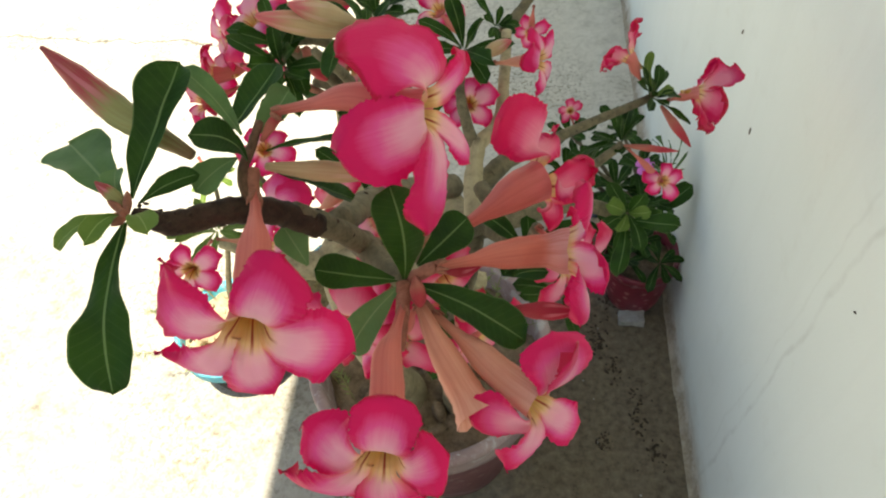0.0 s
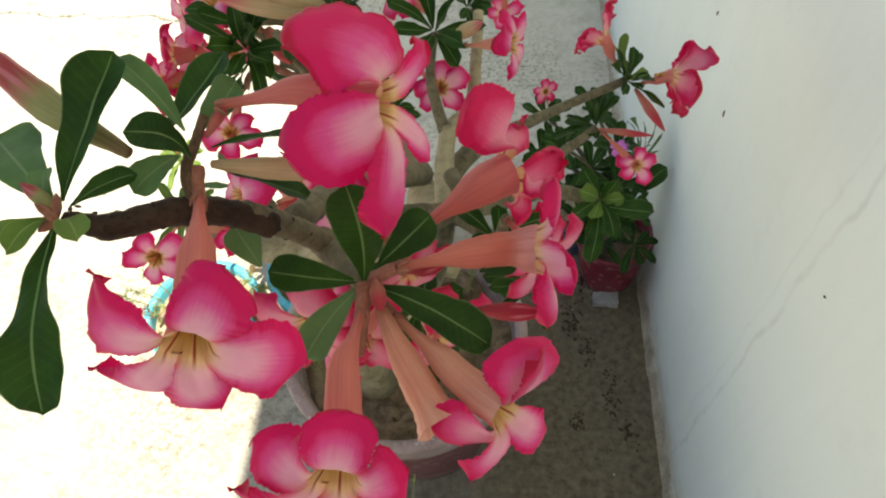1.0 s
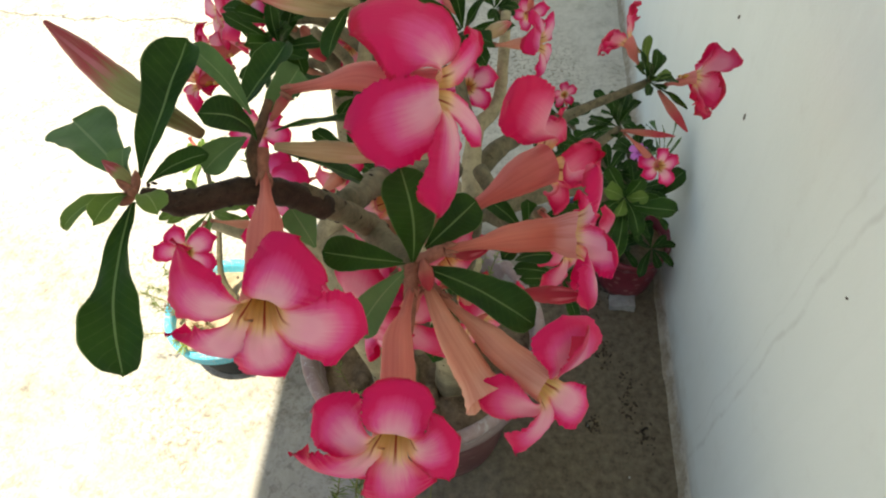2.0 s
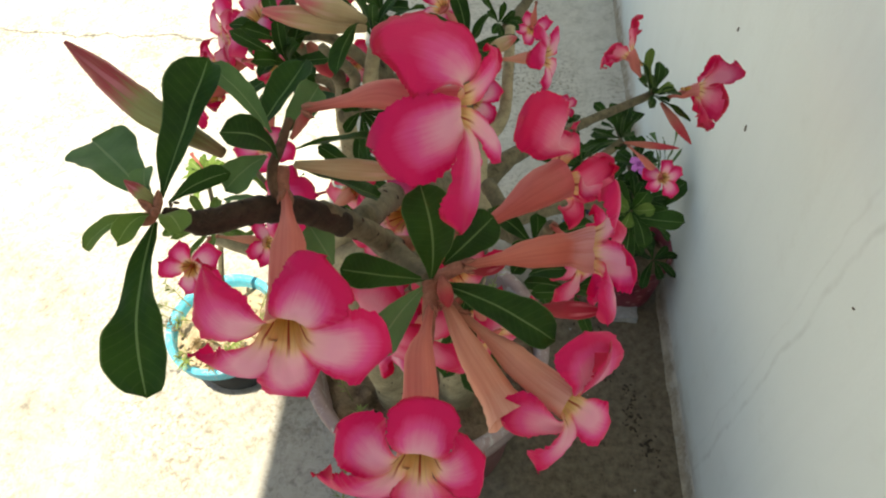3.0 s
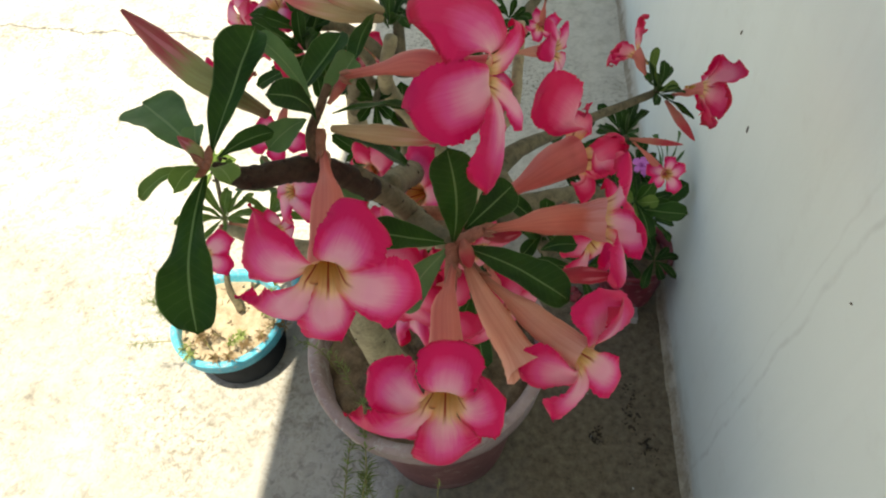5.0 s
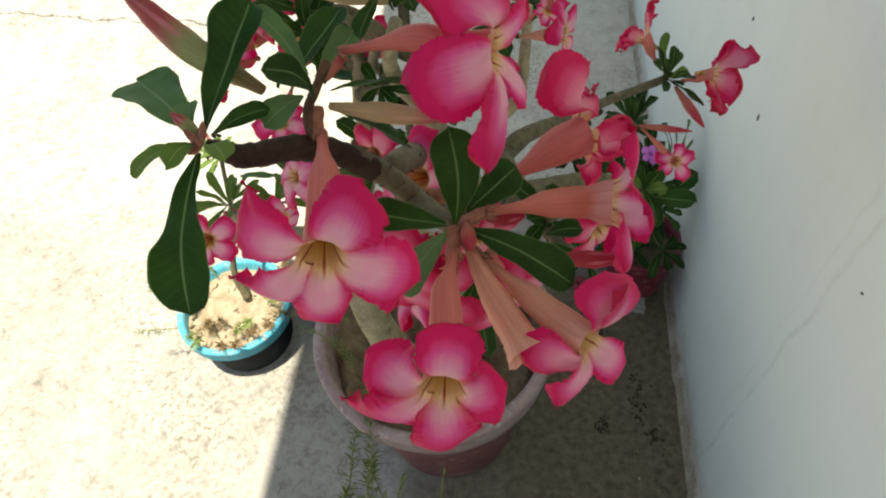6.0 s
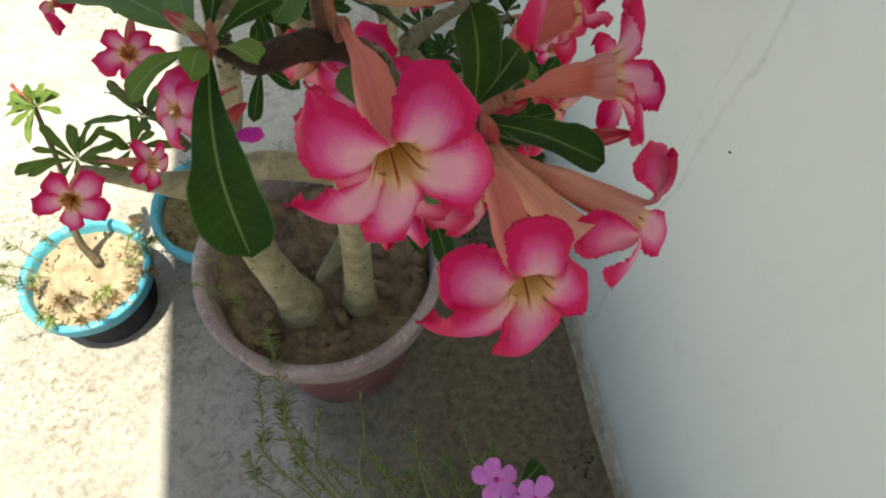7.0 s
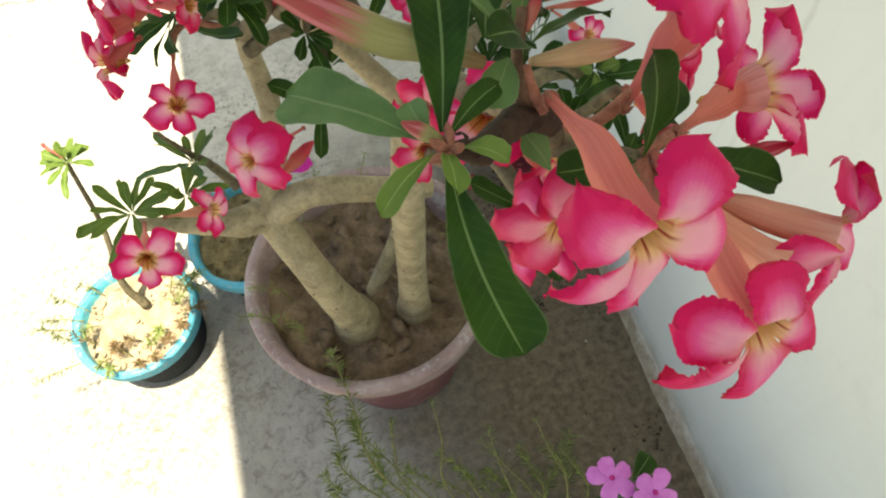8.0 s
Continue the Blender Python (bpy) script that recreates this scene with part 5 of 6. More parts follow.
# flowers of the left stem
far_flower(P, (-0.0291, 0.8028, 0.8686), (0.25, -0.72, 0.64), 0.033, (-0.0452, 0.8754, 0.8273), 18, 0.0, 1.2)
far_flower(P, (0.0260, 0.8662, 0.8301), (0.86, -0.42, 0.30), 0.027, (-0.0041, 0.8325, 0.8839), 35, 0.0, 2.4, TUBE_PEACH)
far_flower(P, (0.1010, 0.7850, 0.9850), (-0.50, -0.60, 0.62), 0.033, (0.1483, 0.7980, 0.9902), 5, 0.0, 3.7, TUBE_RED, PETAL, 1.0, 0.45, 0.16)
far_flower(P, (0.029, 0.938, 0.908), (0.28, -0.54, 0.79), 0.031, (0.0353, 0.9918, 0.9219), 12, 0.0, 4.9)
bud(P, (0.1179, 0.7915, 0.9494), (0.1501, 0.8019, 0.9671), 0.006, BUD_RED, seed=8.0)
branch(P, [(0.1028, 1.0158, 0.9028), (0.0602, 1.0217, 0.9268), (0.0410, 1.0108, 0.9269), (0.0343, 0.9955, 0.9187)], [0.005, 0.004, 0.0034, 0.003], STALK, "stalk")
# sunlight on this first whorl is put into its lighter leaf colour
whorl(P, (-0.0859, 0.9470, 0.7598), (0.17, -0.15, 0.97), 14, 0.074, 0.0115, 84, LEAF_FRESH, 1.0, 9)
whorl(P, (0.0024, 0.9608, 0.7997), (0.09, 0.00, 1.00), 10, 0.060, 0.012, 66, LEAF_BACK, 2.0, 4)
whorl(P, (0.0430, 1.0216, 0.9397), (-0.78, -0.58, 0.23), 8, 0.066, 0.018, 70, LEAF, 3.0)
whorl(P, (-0.0146, 0.9321, 0.7812), (0.43, -0.30, 0.85), 9, 0.055, 0.010, 66, LEAF_FRESH, 30.0, 4)
leaf(P, (0.0470, 1.0199, 0.9363), (0.1081, 0.9781, 0.9351), (0.40, 0.18, 0.90), 0.020, LEAF, arch=-0.1, fold=0.3, seed=30.0)
branch(P, [(0.0318, 0.9587, 0.7372), (0.0140, 0.9698, 0.7770), (0.0021, 0.9671, 0.8053), (-0.0202, 0.9789, 0.8377)], [0.007, 0.005, 0.0035, 0.002], BARK_TWIG)
far_flower(P, (0.0209, 0.9225, 1.0210), (-1.00, 0.05, 0.05), 0.036, (0.0662, 0.9370, 1.0229), 12, 0.0, 5.3, TUBE_RED)
far_flower(P, (0.0067, 0.9036, 1.0040), (-1.00, 0.05, 0.06), 0.032, (0.0376, 0.9265, 1.0027), 42, 0.0, 5.9, TUBE_RED)
far_flower(P, (0.030, 0.953, 1.041), (-0.67, -0.67, 0.32), 0.034, (0.1189, 0.8719, 1.0862), 12, 0.0, 6.3, TUBE_PEACH)
far_flower(P, (0.0984, 0.8754, 1.1057), (-0.36, -0.18, 0.92), 0.034, (0.1311, 0.8727, 1.0797), 32, 0.0, 6.9, TUBE_PEACH)
branch(P, [(0.1028, 1.0158, 0.9028), (0.1431, 0.9083, 1.0163), (0.1350, 0.8852, 1.0590), (0.1189, 0.8719, 1.0862)], [0.009, 0.007, 0.006, 0.004], BARK_TWIG)
whorl(P, (0.1276, 0.8386, 1.0891), (0.24, -0.60, 0.77), 9, 0.050, 0.013, 65, LEAF, 4.0)
leaf(P, (0.1926, 0.8298, 1.1277), (0.1850, 0.7759, 1.1260), (-0.27, -0.80, 0.54), 0.016, LEAF, arch=0.12, fold=0.3, seed=31.0)
whorl(P, (0.1985, 0.8444, 1.1106), (0.12, 0.25, 0.96), 8, 0.045, 0.012, 60, LEAF, 5.0)
bud(P, (0.1942, 0.8364, 1.1186), (0.1405, 0.7969, 1.1617), 0.0085, BUD_PALE, seed=9.0)
bud(P, (0.1945, 0.8396, 1.1233), (0.1614, 0.8060, 1.1633), 0.0085, BUD_PALE, seed=10.0)
far_flower(P, (0.0965, 0.8993, 1.0947), (-0.83, -0.34, 0.44), 0.028, (0.1295, 0.8967, 1.0713), 22, 0.0, 7.3, TUBE_RED, PETAL_BACK)
bud(P, (0.1433, 0.8547, 1.0951), (0.1609, 0.8352, 1.0778), 0.008, BUD_RED, seed=11.0)
far_flower(P, (0.0922, 0.8909, 1.0479), (0.86, -0.47, 0.19), 0.022, (0.0609, 0.9018, 1.0465), 22, 0.0, 7.7, TUBE_RED, PETAL_BACK)
far_flower(P, (0.1602, 0.9059, 1.0349), (0.29, -0.95, 0.06), 0.022, (0.1522, 0.9014, 1.0673), 52, 0.0, 8.7, TUBE_RED, PETAL_BACK)

for i, (c, d, n, s) in enumerate((
    ((0.1229, 0.8559, 1.0984), (0.03, -0.49, 0.87), 9, 0.046),
    ((0.1694, 0.8631, 1.0193), (0.44, -0.51, 0.74), 8, 0.040), ((0.1897, 0.9153, 1.0826), (0.17, -0.30, 0.94), 9, 0.045),
    ((0.2206, 0.8929, 0.9787), (0.12, -0.74, 0.66), 8, 0.040))):
    whorl(P, c, d, n, s, s * 0.26, 68, LEAF, 17.0 + i)
    branch(P, [(0.1920, 0.8831, 1.0367), tuple(Vector(c).lerp(Vector((0.1920, 0.8831, 1.0367)), 0.45) + Vector((0, 0.01, 0.012))), c], [0.006, 0.0045, 0.003], BARK_TWIG, "branch", 10, 14)
far_flower(P, (0.0490, 0.9204, 1.0522), (-0.74, -0.66, 0.13), 0.030, (0.0853, 0.9231, 1.0698), 12, 0.0, 16.1, TUBE_RED, PETAL_BACK)
far_flower(P, (0.1313, 0.9420, 1.0729), (-0.24, 0.26, 0.94), 0.028, (0.1468, 0.9176, 1.0658), 32, 0.0, 16.7, TUBE_RED, PETAL_BACK)
bud(P, (0.1670, 0.9166, 1.0932), (0.1398, 0.8882, 1.1195), 0.006, BUD_RED, seed=15.0)

# flowers behind and to the wall
far_flower(P, (0.326, 0.875, 1.060), (0.93, -0.32, 0.18), 0.029, (0.2869, 0.8799, 1.0554), 38, 0.0, 9.1, TUBE_PEACH)
far_flower(P, (0.2641, 0.8814, 1.0117), (0.09, -0.68, 0.72), 0.026, (0.2424, 0.9063, 1.0140), 25, 0.0, 9.7)
far_flower(P, (0.4255, 1.0640, 0.9197), (-0.74, 0.54, 0.39), 0.034, (0.4416, 1.0392, 0.8997), 12, 0.0, 10.3, TUBE, PETAL_BACK, 0.9, -0.45)
far_flower(P, (0.4966, 1.0162, 0.9046), (0.97, 0.09, -0.22), 0.040, (0.4652, 1.0169, 0.8951), 22, 0.0, 10.9, TUBE, PETAL_BACK, 1.0, -0.45, 0.20)
far_flower(P, (0.462, 0.950, 0.838), (0.20, -0.76, 0.62), 0.024, (0.4212, 0.9661, 0.8737), 42, 0.0, 11.5)
bud(P, (0.4597, 1.0138, 0.8900), (0.4846, 0.9579, 0.8816), 0.0052, BUD_RED, seed=12.0)
bud(P, (0.4195, 0.9753, 0.8684), (0.4686, 0.9426, 0.8903), 0.0038, BUD_RED, seed=13.0)
whorl(P, (0.4505, 1.0223, 0.8974), (0.58, 0.08, 0.81), 13, 0.046, 0.011, 70, LEAF, 6.0, 1)
leaf(P, (0.4524, 1.0200, 0.8953), (0.4472, 1.0598, 0.9278), (0.60, -0.62, 0.50), 0.010, LEAF_FRESH, arch=-0.15, fold=0.3, seed=32.0)
whorl(P, (0.4190, 1.0007, 0.8511), (-0.35, -0.07, 0.93), 10, 0.050, 0.014, 65, LEAF, 7.0)
branch(P, [(0.3830, 0.9812, 0.8260), (0.4039, 0.9839, 0.8456), (0.4178, 0.9840, 0.8626)], [0.006, 0.005, 0.004], BARK_TWIG)
whorl(P, (0.4034, 0.8209, 0.9345), (0.06, -0.72, 0.69), 9, 0.044, 0.014, 75, LEAF, 8.0, 3)
leaf(P, (0.4049, 0.8162, 0.9308), (0.4435, 0.7982, 0.9445), (-0.13, -0.22, 0.97), 0.020, LEAF, arch=0.05, fold=0.25, seed=33.0)
leaf(P, (0.4016, 0.8146, 0.9288), (0.3921, 0.7688, 0.9112), (-0.41, -0.58, 0.70), 0.017, LEAF, arch=0.05, fold=0.25, seed=34.0)
far_flower(P, (0.317, 1.025, 0.982), (-0.12, -0.98, 0.13), 0.020, (0.3206, 1.0147, 1.0201), 12, 0.0, 12.1)
branch(P, [(0.2918, 0.9674, 1.0223), (0.3073, 0.9953, 1.0272), (0.3233, 1.0228, 1.0331)], [0.006, 0.005, 0.004], BARK_TWIG)
whorl(P, (0.2866, 0.9716, 1.0288), (0.34, -0.48, 0.81), 8, 0.035, 0.008, 60, LEAF, 9.0)
whorl(P, (0.2623, 0.8942, 1.0610), (0.10, -0.53, 0.84), 8, 0.055, 0.014, 70, LEAF, 10.0)
branch(P, [(0.2692, 0.8426, 0.9979), (0.2595, 0.8664, 1.0336), (0.2636, 0.8889, 1.0620)], [0.0055, 0.0042, 0.003], BARK_TWIG)
far_flower(P, (0.2373, 0.9422, 1.0653), (-0.20, -0.46, 0.87), 0.026, (0.2605, 0.9144, 1.0551), 32, 0.0, 12.7)
bud(P, (0.2768, 0.8828, 1.0604), (0.3022, 0.8905, 1.0689), 0.006, BUD_PALE, seed=14.0)
whorl(P, (0.1641, 0.8335, 0.9744), (0.22, -0.69, 0.69), 7, 0.045, 0.014, 75, LEAF, 11.0)
whorl(P, (0.1806, 0.9214, 0.9267), (0.16, -0.23, 0.96), 4, 0.055, 0.016, 50, LEAF, 12.0)
whorl(P, (0.3358, 0.6552, 1.0559), (-0.30, -0.28, 0.91), 8, 0.038, 0.009, 65, LEAF, 13.0)
branch(P, [(0.2808, 0.7645, 1.0323), (0.3162, 0.6901, 1.0324), (0.3354, 0.6539, 1.0549)], [0.006, 0.005, 0.004], BARK_TWIG)
on(P)


# ---------------------------------------------------------------- the other plants
def small_plants():
    a = thing("desert_rose", "young sunlit desert rose with one leafy stem", "plant", "young desert roses", (-0.335, 1.19, 0.145))
    bpy.context.view_layer.update()
    top = Vector((-0.2926, 1.2817, 0.5094))
    branch(a, [(-0.335, 1.19, 0.14), (-0.345, 1.21, 0.22), tuple(top.lerp(Vector((-0.335, 1.19, 0.14)), 0.4)), tuple(top)], [0.010, 0.007, 0.005, 0.004], BARK_TWIG, "trunk")
    whorl(a, tuple(top), (-0.1, -0.3, 1), 15, 0.064, 0.015, 74, LEAF_FRESH, 21.0, 8)
    far_flower(a, tuple(top + Vector((-0.015, 0.01, 0.045))), (0, 0, 1), 0.016, tuple(top + Vector((0, 0, 0.012))), 12, 0.0, 13.3, TUBE, PETAL)
    on(a)
    b = thing("shrub", "dark leafy shrub with pink bracts in the red pot", "plant", "", (0.572, 1.365, 0.15))
    bpy.context.view_layer.update()
    for i, (tip, n, size) in enumerate((((0.4932, 1.4028, 0.3410), 11, 0.085), ((0.4353, 1.4414, 0.3699), 10, 0.085), ((0.5400, 1.3514, 0.3453), 11, 0.078), ((0.4038, 1.5356, 0.3631), 9, 0.080), ((0.5088, 1.5204, 0.3905), 10, 0.08), ((0.5440, 1.4180, 0.3740), 9, 0.08), ((0.4478, 1.3710, 0.3062), 9, 0.07), ((0.5118, 1.3616, 0.2418), 9, 0.06), ((0.3912, 1.4704, 0.3241), 9, 0.075), ((0.5316, 1.2829, 0.3118), 10, 0.07), ((0.5640, 1.3027, 0.3409), 10, 0.06), ((0.4712, 1.3191, 0.2661), 9, 0.065), ((0.5480, 1.4188, 0.3047), 10, 0.075))):
        branch(b, [(0.572, 1.365, 0.15), tuple(Vector(tip).lerp(Vector((0.572, 1.365, 0.27)), 0.5)), tip], [0.007, 0.005, 0.003], BARK_TWIG, "branch", 8, 12)
        whorl(b, tip, (0.05 * (i - 4), -0.2, 1), n, size, size * 0.27, 78, LEAF, 22.0 + i)
    for dx, dy, s in ((-0.05, -0.05, 1.0), (0.02, -0.06, 2.0), (-0.06, 0.02, 3.0)):
        whorl(b, (0.572 + dx, 1.365 + dy, 0.205), (dx * 4, dy * 4, 0.6), 8, 0.075, 0.020, 85, LEAF, 50.0 + s)
    leaf(b, (0.5774, 1.3545, 0.3151), (0.6300, 1.3500, 0.3994), (-0.4, -0.6, 0.7), 0.040, LEAF, arch=0.05, fold=0.2, seed=40.0)
    far_flower(b, (0.40, 1.54, 0.43), (-0.1, -0.6, 0.8), 0.028, (0.41, 1.55, 0.38), 12, 0.0, 14.3, TUBE_RED, PETAL_BACK)
    far_flower(b, (0.5427, 1.3908, 0.4090), (-0.33, -0.51, 0.79), 0.020, (0.5507, 1.3861, 0.3782), 12, 0.0, 15.3, LILAC, LILAC)
    for i in range(9):
        w = i * 0.7
        q = Vector((0.5844, 1.3963, 0.3962))
        leaf(b, tuple(q + Vector((0.0, 0.0, -0.03))), tuple(q + Vector((0.035 * math.cos(w), 0.05 * math.sin(w), 0.05 + 0.02 * math.sin(w * 3)))), (math.sin(w), -math.cos(w), 0.8), 0.006, LEAF_BACK, arch=0.12, fold=0.2, seed=60.0 + i, nu=10, nv=4)
    branch(b, [(0.572, 1.365, 0.15), (0.46, 1.46, 0.30), (0.41, 1.55, 0.38)], [0.006, 0.004, 0.003], BARK_TWIG, "branch", 8, 12)
    on(b)


small_plants()


def periwinkle():
    """Pink periwinkle rising in front of the pots."""
    r = (0.33, 0.40, 0.20)
    pot = thing("flower_pot", "plain dark pot holding periwinkle and weeds", "pot", "flower pots", (r[0], r[1], 0))
    bm = bmesh.new()
    lathe(bm, [(0.0, 0.004), (0.085, 0.004), (0.09, 0.0), (0.115, 0.19), (0.122, 0.2), (0.12, 0.21), (0.108, 0.208), (0.104, 0.15)], (0, 0, 0), 44, 0.005)
    part("body", bm, POT_NAVY, pot)
    part("soil", soil_disc(0.106, (0, 0, 0.19), SOIL, 9.0, 0.008), SOIL, pot)
    v = thing("periwinkle", "periwinkle with two lilac pink five-petalled flowers", "plant", "", r)
    bpy.context.view_layer.update()
    f1, f2 = Vector((0.3059, 0.5120, 0.8046)), Vector((0.3334, 0.4907, 0.8093))
    for c, s, turn in ((f1, 0.0195, 30), (f2, 0.0195, 75)):
        branch(v, [(r[0], r[1], 0.19), (c.x + 0.01, c.y - 0.06, c.z - 0.25), tuple(c - Vector((0, -0.004, 0.028)))], [0.003, 0.0025, 0.0016], STALK_GREEN, "stem", 8, 14)
        bm = bmesh.new()
        swept(bm, [c - Vector((0, -0.004, 0.03)), c - Vector((0, -0.002, 0.012)), c], [0.0014, 0.0016, 0.0024], 8, 8)
        fl = part("flower", bm, LILAC, v)
        face = Vector((0.05, -0.25, 1))
        for k, tip in enumerate(ring_tips(c, face, s, turn, 0.0, 0.0, turn)):
            root = c + (tip - c).normalized() * 0.002
            part("petal", petal_mesh(root, root.lerp(tip, 0.4) + face * 0.002, tip, face, 0.005, s * 0.74, 0.03, 0.012, 0.35, k * 1.3 + turn, 10, 8, 0.68), LILAC, fl)
        bm = bmesh.new()
        bmesh.ops.create_uvsphere(bm, u_segments=12, v_segments=6, radius=0.0024, matrix=Matrix.Translation(c + Vector((0, 0, 0.0006))) @ Matrix.Diagonal((1, 1, 0.35, 1)))
        part("eye", bm, LILAC_EYE, fl)
    leaf(v, (0.3276, 0.5078, 0.7782), (0.3511, 0.5233, 0.7755), (0, -0.3, 1), 0.020, LEAF, arch=0.05, fold=0.2, seed=50.0)
    leaf(v, (0.3220, 0.5017, 0.7661), (0.2933, 0.4995, 0.7398), (0, -0.3, 1), 0.020, LEAF, arch=0.05, fold=0.2, seed=51.0)
    on(v)
    # weeds that lean out of the same pot
    root = (0.28, 0.44, 0.2)
    lab = "thin green weed sprig with needle leaves"
    for i, (pts, n, s) in enumerate((
        ((root, (0.0790, 0.6650, 0.3100), (0.0640, 0.7650, 0.3700), (0.0555, 0.8486, 0.4248)), 110, 0.030),
        ((root, (0.1335, 0.6315, 0.2400), (0.0642, 0.7384, 0.2400), (0.0358, 0.7925, 0.2600)), 126, 0.025),
        ((root, (0.1698, 0.6072, 0.3300), (0.1791, 0.6848, 0.3600), (0.1811, 0.7505, 0.3700)), 28, 0.014),
        ((root, (0.2123, 0.6057, 0.2500), (0.1949, 0.6552, 0.2600), (0.1673, 0.6921, 0.2600)), 90, 0.021),
        ((root, (0.2956, 0.5711, 0.2500), (0.2692, 0.6320, 0.2600), (0.2391, 0.6864, 0.2700)), 72, 0.018),
        ((root, (0.3414, 0.5671, 0.3000), (0.3352, 0.6268, 0.3200), (0.3282, 0.6869, 0.3300)), 36, 0.013),
        ((root, (0.3073, 0.5715, 0.2200), (0.3486, 0.6147, 0.2200), (0.3916, 0.6598, 0.2200)), 126, 0.025),
        ((root, (0.0763, 0.6428, 0.2200), (0.0671, 0.6832, 0.2200), (0.0645, 0.7327, 0.2200)), 108, 0.025),
        ((root, (0.2369, 0.5933, 0.2200), (0.2200, 0.6310, 0.2200), (0.1908, 0.6639, 0.2200)), 90, 0.023),
        ((root, (0.0335, 0.6777, 0.2600), (0.0146, 0.7452, 0.2800), (0.0163, 0.8349, 0.3100)), 130, 0.028),
        ((root, (0.1118, 0.6413, 0.2800), (0.1030, 0.7038, 0.3000), (0.1086, 0.7562, 0.3100)), 70, 0.018),
        ((root, (0.2620, 0.5860, 0.2800), (0.2549, 0.6471, 0.3000), (0.2557, 0.7001, 0.3100)), 60, 0.018),
        ((root, (0.3737, 0.5544, 0.2600), (0.3713, 0.5983, 0.2700), (0.3570, 0.6377, 0.2800)), 90, 0.020),
        ((root, (0.0009, 0.6688, 0.2000), (-0.0137, 0.6924, 0.2000), (-0.0314, 0.7270, 0.2000)), 90, 0.026),
        ((root, (0.1955, 0.6182, 0.2000), (0.1394, 0.6642, 0.2000), (0.1072, 0.6937, 0.2000)), 100, 0.024),
        ((root, (0.3150, 0.5800, 0.2300), (0.3080, 0.6200, 0.2400), (0.2980, 0.6600, 0.2450)), 100, 0.022),
        ((root, (0.3500, 0.5750, 0.2400), (0.3560, 0.6100, 0.2450), (0.3400, 0.6500, 0.2500)), 100, 0.022),
        ((root, (0.2700, 0.5900, 0.2200), (0.2500, 0.6200, 0.2200), (0.2350, 0.6500, 0.2200)), 100, 0.024),
        ((root, (0.0950, 0.6500, 0.2300), (0.0600, 0.7100, 0.2600), (0.0480, 0.7800, 0.3000)), 120, 0.026),
    )):
        sprig("weed_sprig", lab, pts, 0.0017, int(n * 1.15), s * 0.90, i + 0.5)


periwinkle()


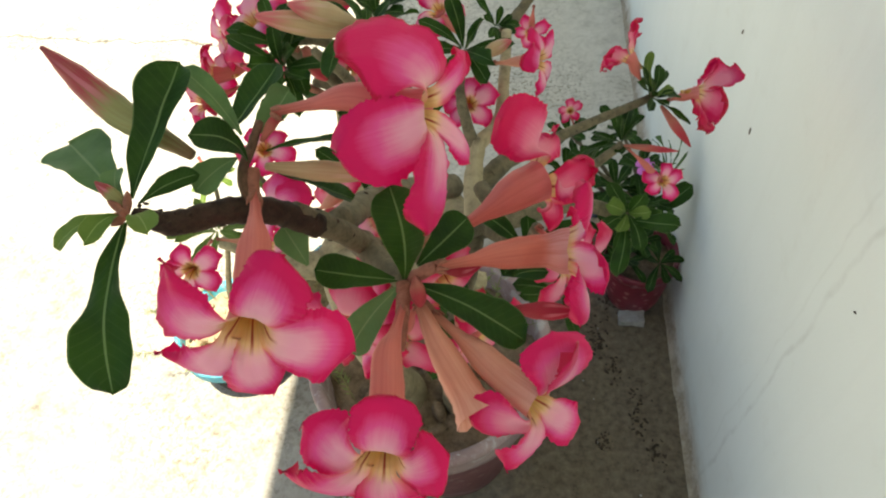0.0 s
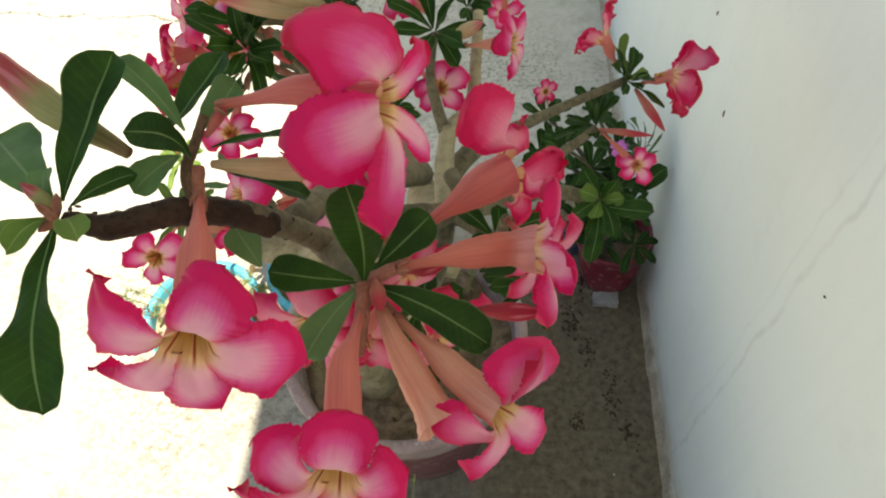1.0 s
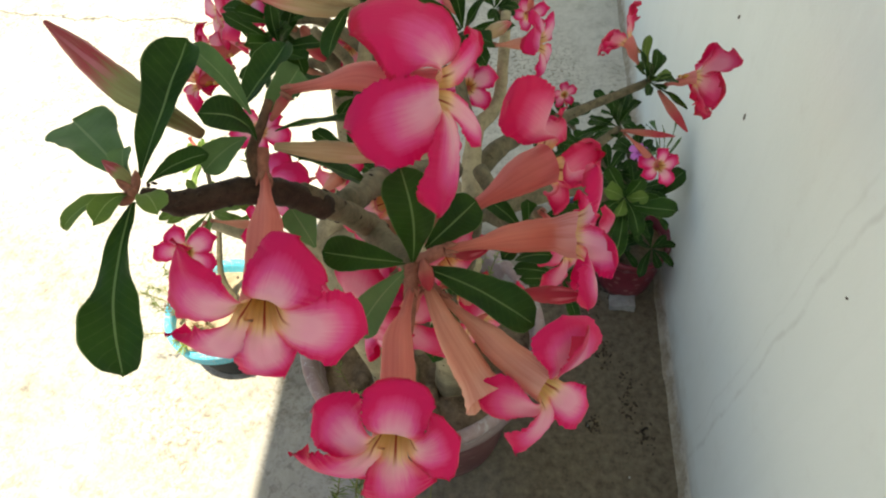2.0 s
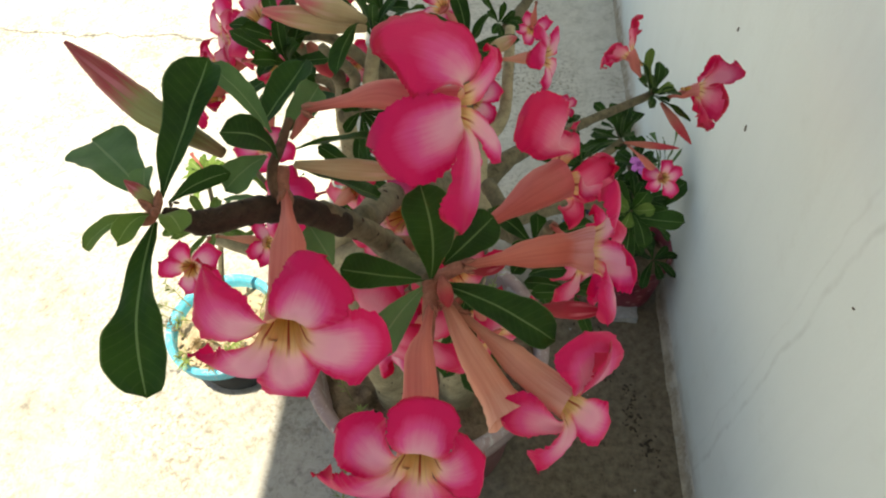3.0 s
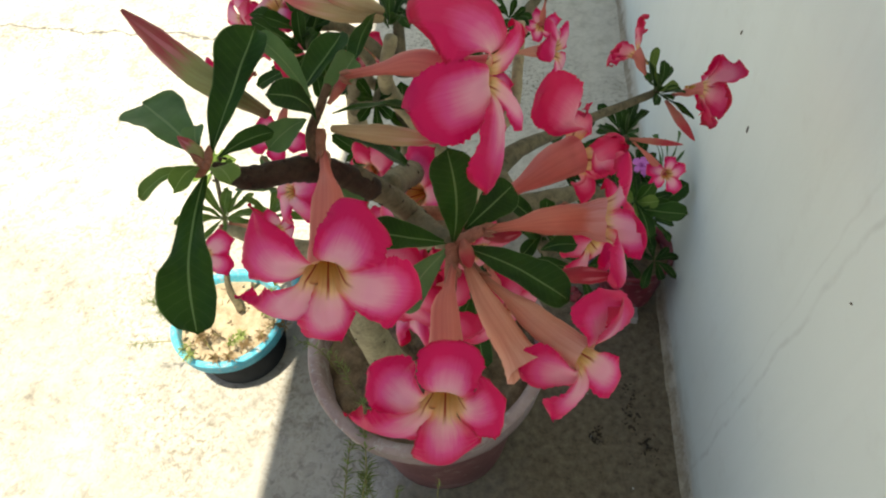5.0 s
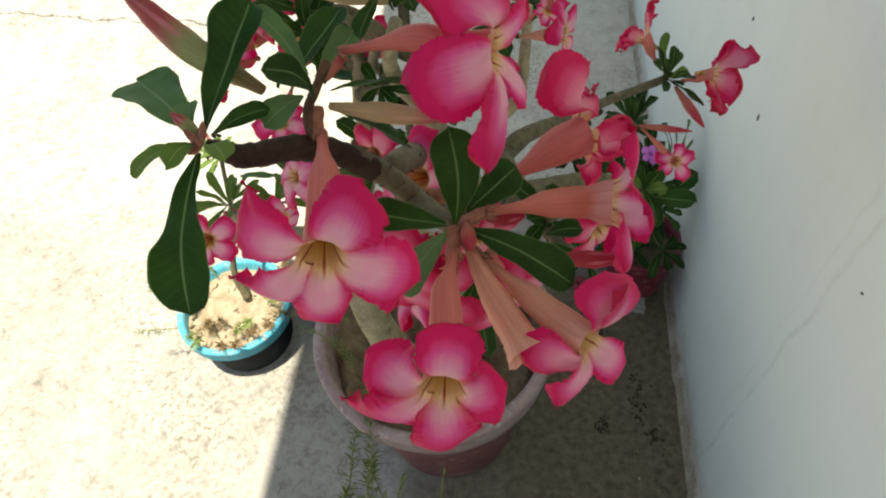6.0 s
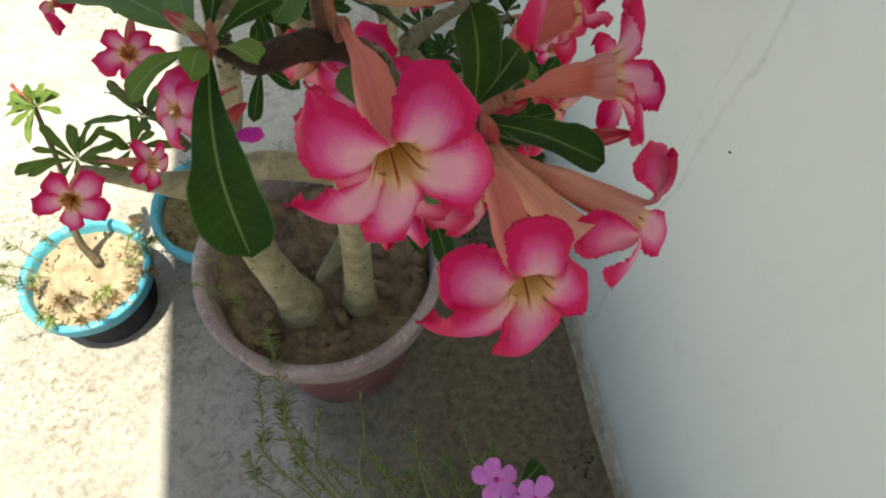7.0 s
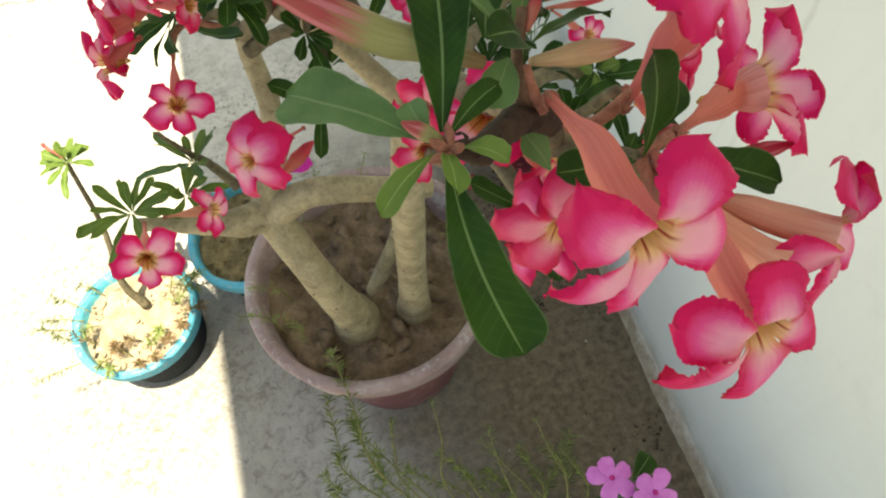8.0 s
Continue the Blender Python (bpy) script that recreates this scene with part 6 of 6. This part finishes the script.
def pot_weeds():
    lab = "small dry moss-rose weed growing in sand"
    rng = random.Random(4)
    for i, (px, py, dx, dy, h, n) in enumerate((
        (-0.46, 1.19, -0.06, 0.00, 0.045, 46), (-0.44, 1.13, -0.03, 0.02, 0.035, 40), (-0.46, 1.10, -0.10, -0.02, 0.012, 36),
        (-0.37, 1.08, -0.02, 0.02, 0.02, 46), (-0.33, 1.08, 0.02, 0.01, 0.035, 46), (-0.41, 1.09, -0.02, -0.02, 0.02, 40),
        (-0.27, 1.13, 0.02, -0.03, 0.03, 46), (-0.26, 1.22, 0.05, -0.02, 0.04, 40), (-0.27, 1.25, 0.03, 0.0, 0.05, 40), (-0.29, 1.22, 0.08, -0.05, 0.04, 30),
        (-0.42, 1.24, -0.03, 0.02, 0.03, 30), (-0.35, 1.11, -0.02, 0.0, 0.02, 36), (-0.31, 1.12, 0.01, -0.02, 0.03, 40), (-0.39, 1.12, 0.0, -0.03, 0.03, 40), (-0.43, 1.17, -0.02, -0.02, 0.03, 40), (-0.28, 1.17, 0.03, 0.0, 0.03, 40), (-0.36, 1.07, 0.02, -0.03, 0.03, 36), (-0.47, 1.14, -0.04, 0.02, 0.03, 36),
        (-0.26, 1.14, 0.06, -0.02, 0.05, 44), (-0.26, 1.18, 0.07, 0.01, 0.06, 44), (-0.47, 1.17, -0.07, 0.0, 0.05, 40), (-0.33, 1.07, 0.03, -0.03, 0.045, 44), (-0.40, 1.07, 0.0, -0.03, 0.04, 40), (-0.30, 1.09, 0.03, -0.02, 0.05, 44), (-0.28, 1.20, 0.04, 0.03, 0.05, 40), (-0.45, 1.21, -0.05, 0.03, 0.05, 36),
    )):
        z = 0.146
        pts = ((px, py, z), (px + dx * 0.5, py + dy * 0.5, z + h * 0.7), (px + dx, py + dy, z + h))
        sprig("weed_sprig", lab, pts, 0.0014, int(n * 1.2), 0.020, 20 + i, NEEDLE_DRY if i % 5 in (1, 3) else NEEDLE)
    lab = "dead straw-coloured weed sprig in the cyan pot"
    for i in range(14):
        w, r = i * 2.4, 0.03 + 0.075 * rng.random()
        px, py = -0.088 + r * math.cos(w), 1.285 + r * math.sin(w)
        dx, dy, h = rng.uniform(-0.05, 0.05), rng.uniform(-0.05, 0.05), rng.uniform(0.015, 0.045)
        sprig("weed_sprig", lab, ((px, py, 0.152), (px + dx * 0.5, py + dy * 0.5, 0.152 + h), (px + dx, py + dy, 0.152 + h * 0.8)), 0.0012, 34, 0.016, 70 + i, NEEDLE_DRY)
    lab = "dry weed sprig growing along the big pot's rim"
    for i, (px, py, dx, dy, h) in enumerate(((0.02, 0.90, -0.02, 0.02, 0.06), (0.0, 1.0, -0.03, 0.0, 0.05), (0.07, 1.11, -0.04, 0.03, 0.07), (0.16, 1.12, 0.02, 0.03, 0.08), (0.22, 1.08, 0.02, 0.02, 0.06), (0.28, 1.02, 0.03, 0.0, 0.05), (0.10, 1.13, 0.0, 0.02, 0.09), (-0.02, 0.94, -0.03, 0.0, 0.07), (0.25, 1.06, 0.02, 0.03, 0.09))):
        h *= 1.5
        pts = ((px, py, 0.335), (px + dx * 0.5, py + dy * 0.5, 0.345 + h * 0.7), (px + dx * 1.6, py + dy * 1.6, 0.345 + h))
        sprig("weed_sprig", lab, pts, 0.0012, 30, 0.018, 40 + i, NEEDLE)


pot_weeds()


def litter():
    """Crumbs, dry leaves and pebbles on the yard."""
    rng = random.Random(12)
    bm = bmesh.new()
    drifts = [(rng.uniform(0.46, 0.60), rng.uniform(0.6, 1.5), rng.uniform(0.008, 0.020)) for _ in range(16)]
    for i in range(460):
        if i % 4:
            cx, cy, spread = drifts[i % 16]
            x, y = min(WALL_X - 0.03, rng.gauss(cx, spread)), rng.gauss(cy, spread * 1.5)
        else:
            x, y = rng.uniform(0.0, 0.6), rng.uniform(0.55, 2.4)
        s = rng.uniform(0.0010, 0.0055) * (1.0 if i % 4 else 0.3)
        m = Matrix.Translation((x, y, s * 0.3)) @ Euler((rng.uniform(0, 3), rng.uniform(0, 3), rng.uniform(0, 3))).to_matrix().to_4x4() @ Matrix.Diagonal((1, rng.uniform(0.4, 1.6), 0.5, 1))
        bmesh.ops.create_icosphere(bm, subdivisions=1, radius=s, matrix=m)
    tagged(part("litter", bm, LITTER), "dark crumbs of dead leaves swept against the wall", "litter", kind="stuff")
    bm = bmesh.new()
    for i in range(60):
        x, y = rng.uniform(-0.2, 0.58), rng.uniform(0.6, 1.9)
        s = rng.uniform(0.001, 0.003)
        bmesh.ops.create_icosphere(bm, subdivisions=1, radius=s, matrix=Matrix.Translation((x, y, s * 0.4)))
    tagged(part("pebbles", bm, STONE), "tiny pale pebbles scattered on the yard", "pebbles", kind="stuff")
    m = thing("fallen_petal", "magenta petal lying on the bare branch", "petal", "", (0.1109, 0.9373, 0.7683))
    part("blade", petal_mesh((-0.016, 0, 0.004), (0, 0, 0.012), (0.018, -0.004, 0.003), (0, -0.4, 1), 0.008, 0.020, 0.15, 0.05, 0.3, 2.0, 8, 6), MAGENTA, m)
    t = thing("fallen_flower", "dried crimson flower fallen on the concrete", "flower", "", (0.43, 1.345, 0.004))
    for i in range(5):
        w = i * 1.26
        part("petal", petal_mesh((0.003 * math.cos(w), 0.003 * math.sin(w), 0.004), (0.014 * math.cos(w), 0.014 * math.sin(w), 0.012), (0.026 * math.cos(w), 0.026 * math.sin(w), 0.003), (0, 0, 1), 0.006, 0.022, 0.2, 0.08, 0.4, i, 8, 6), DRY, t)


litter()
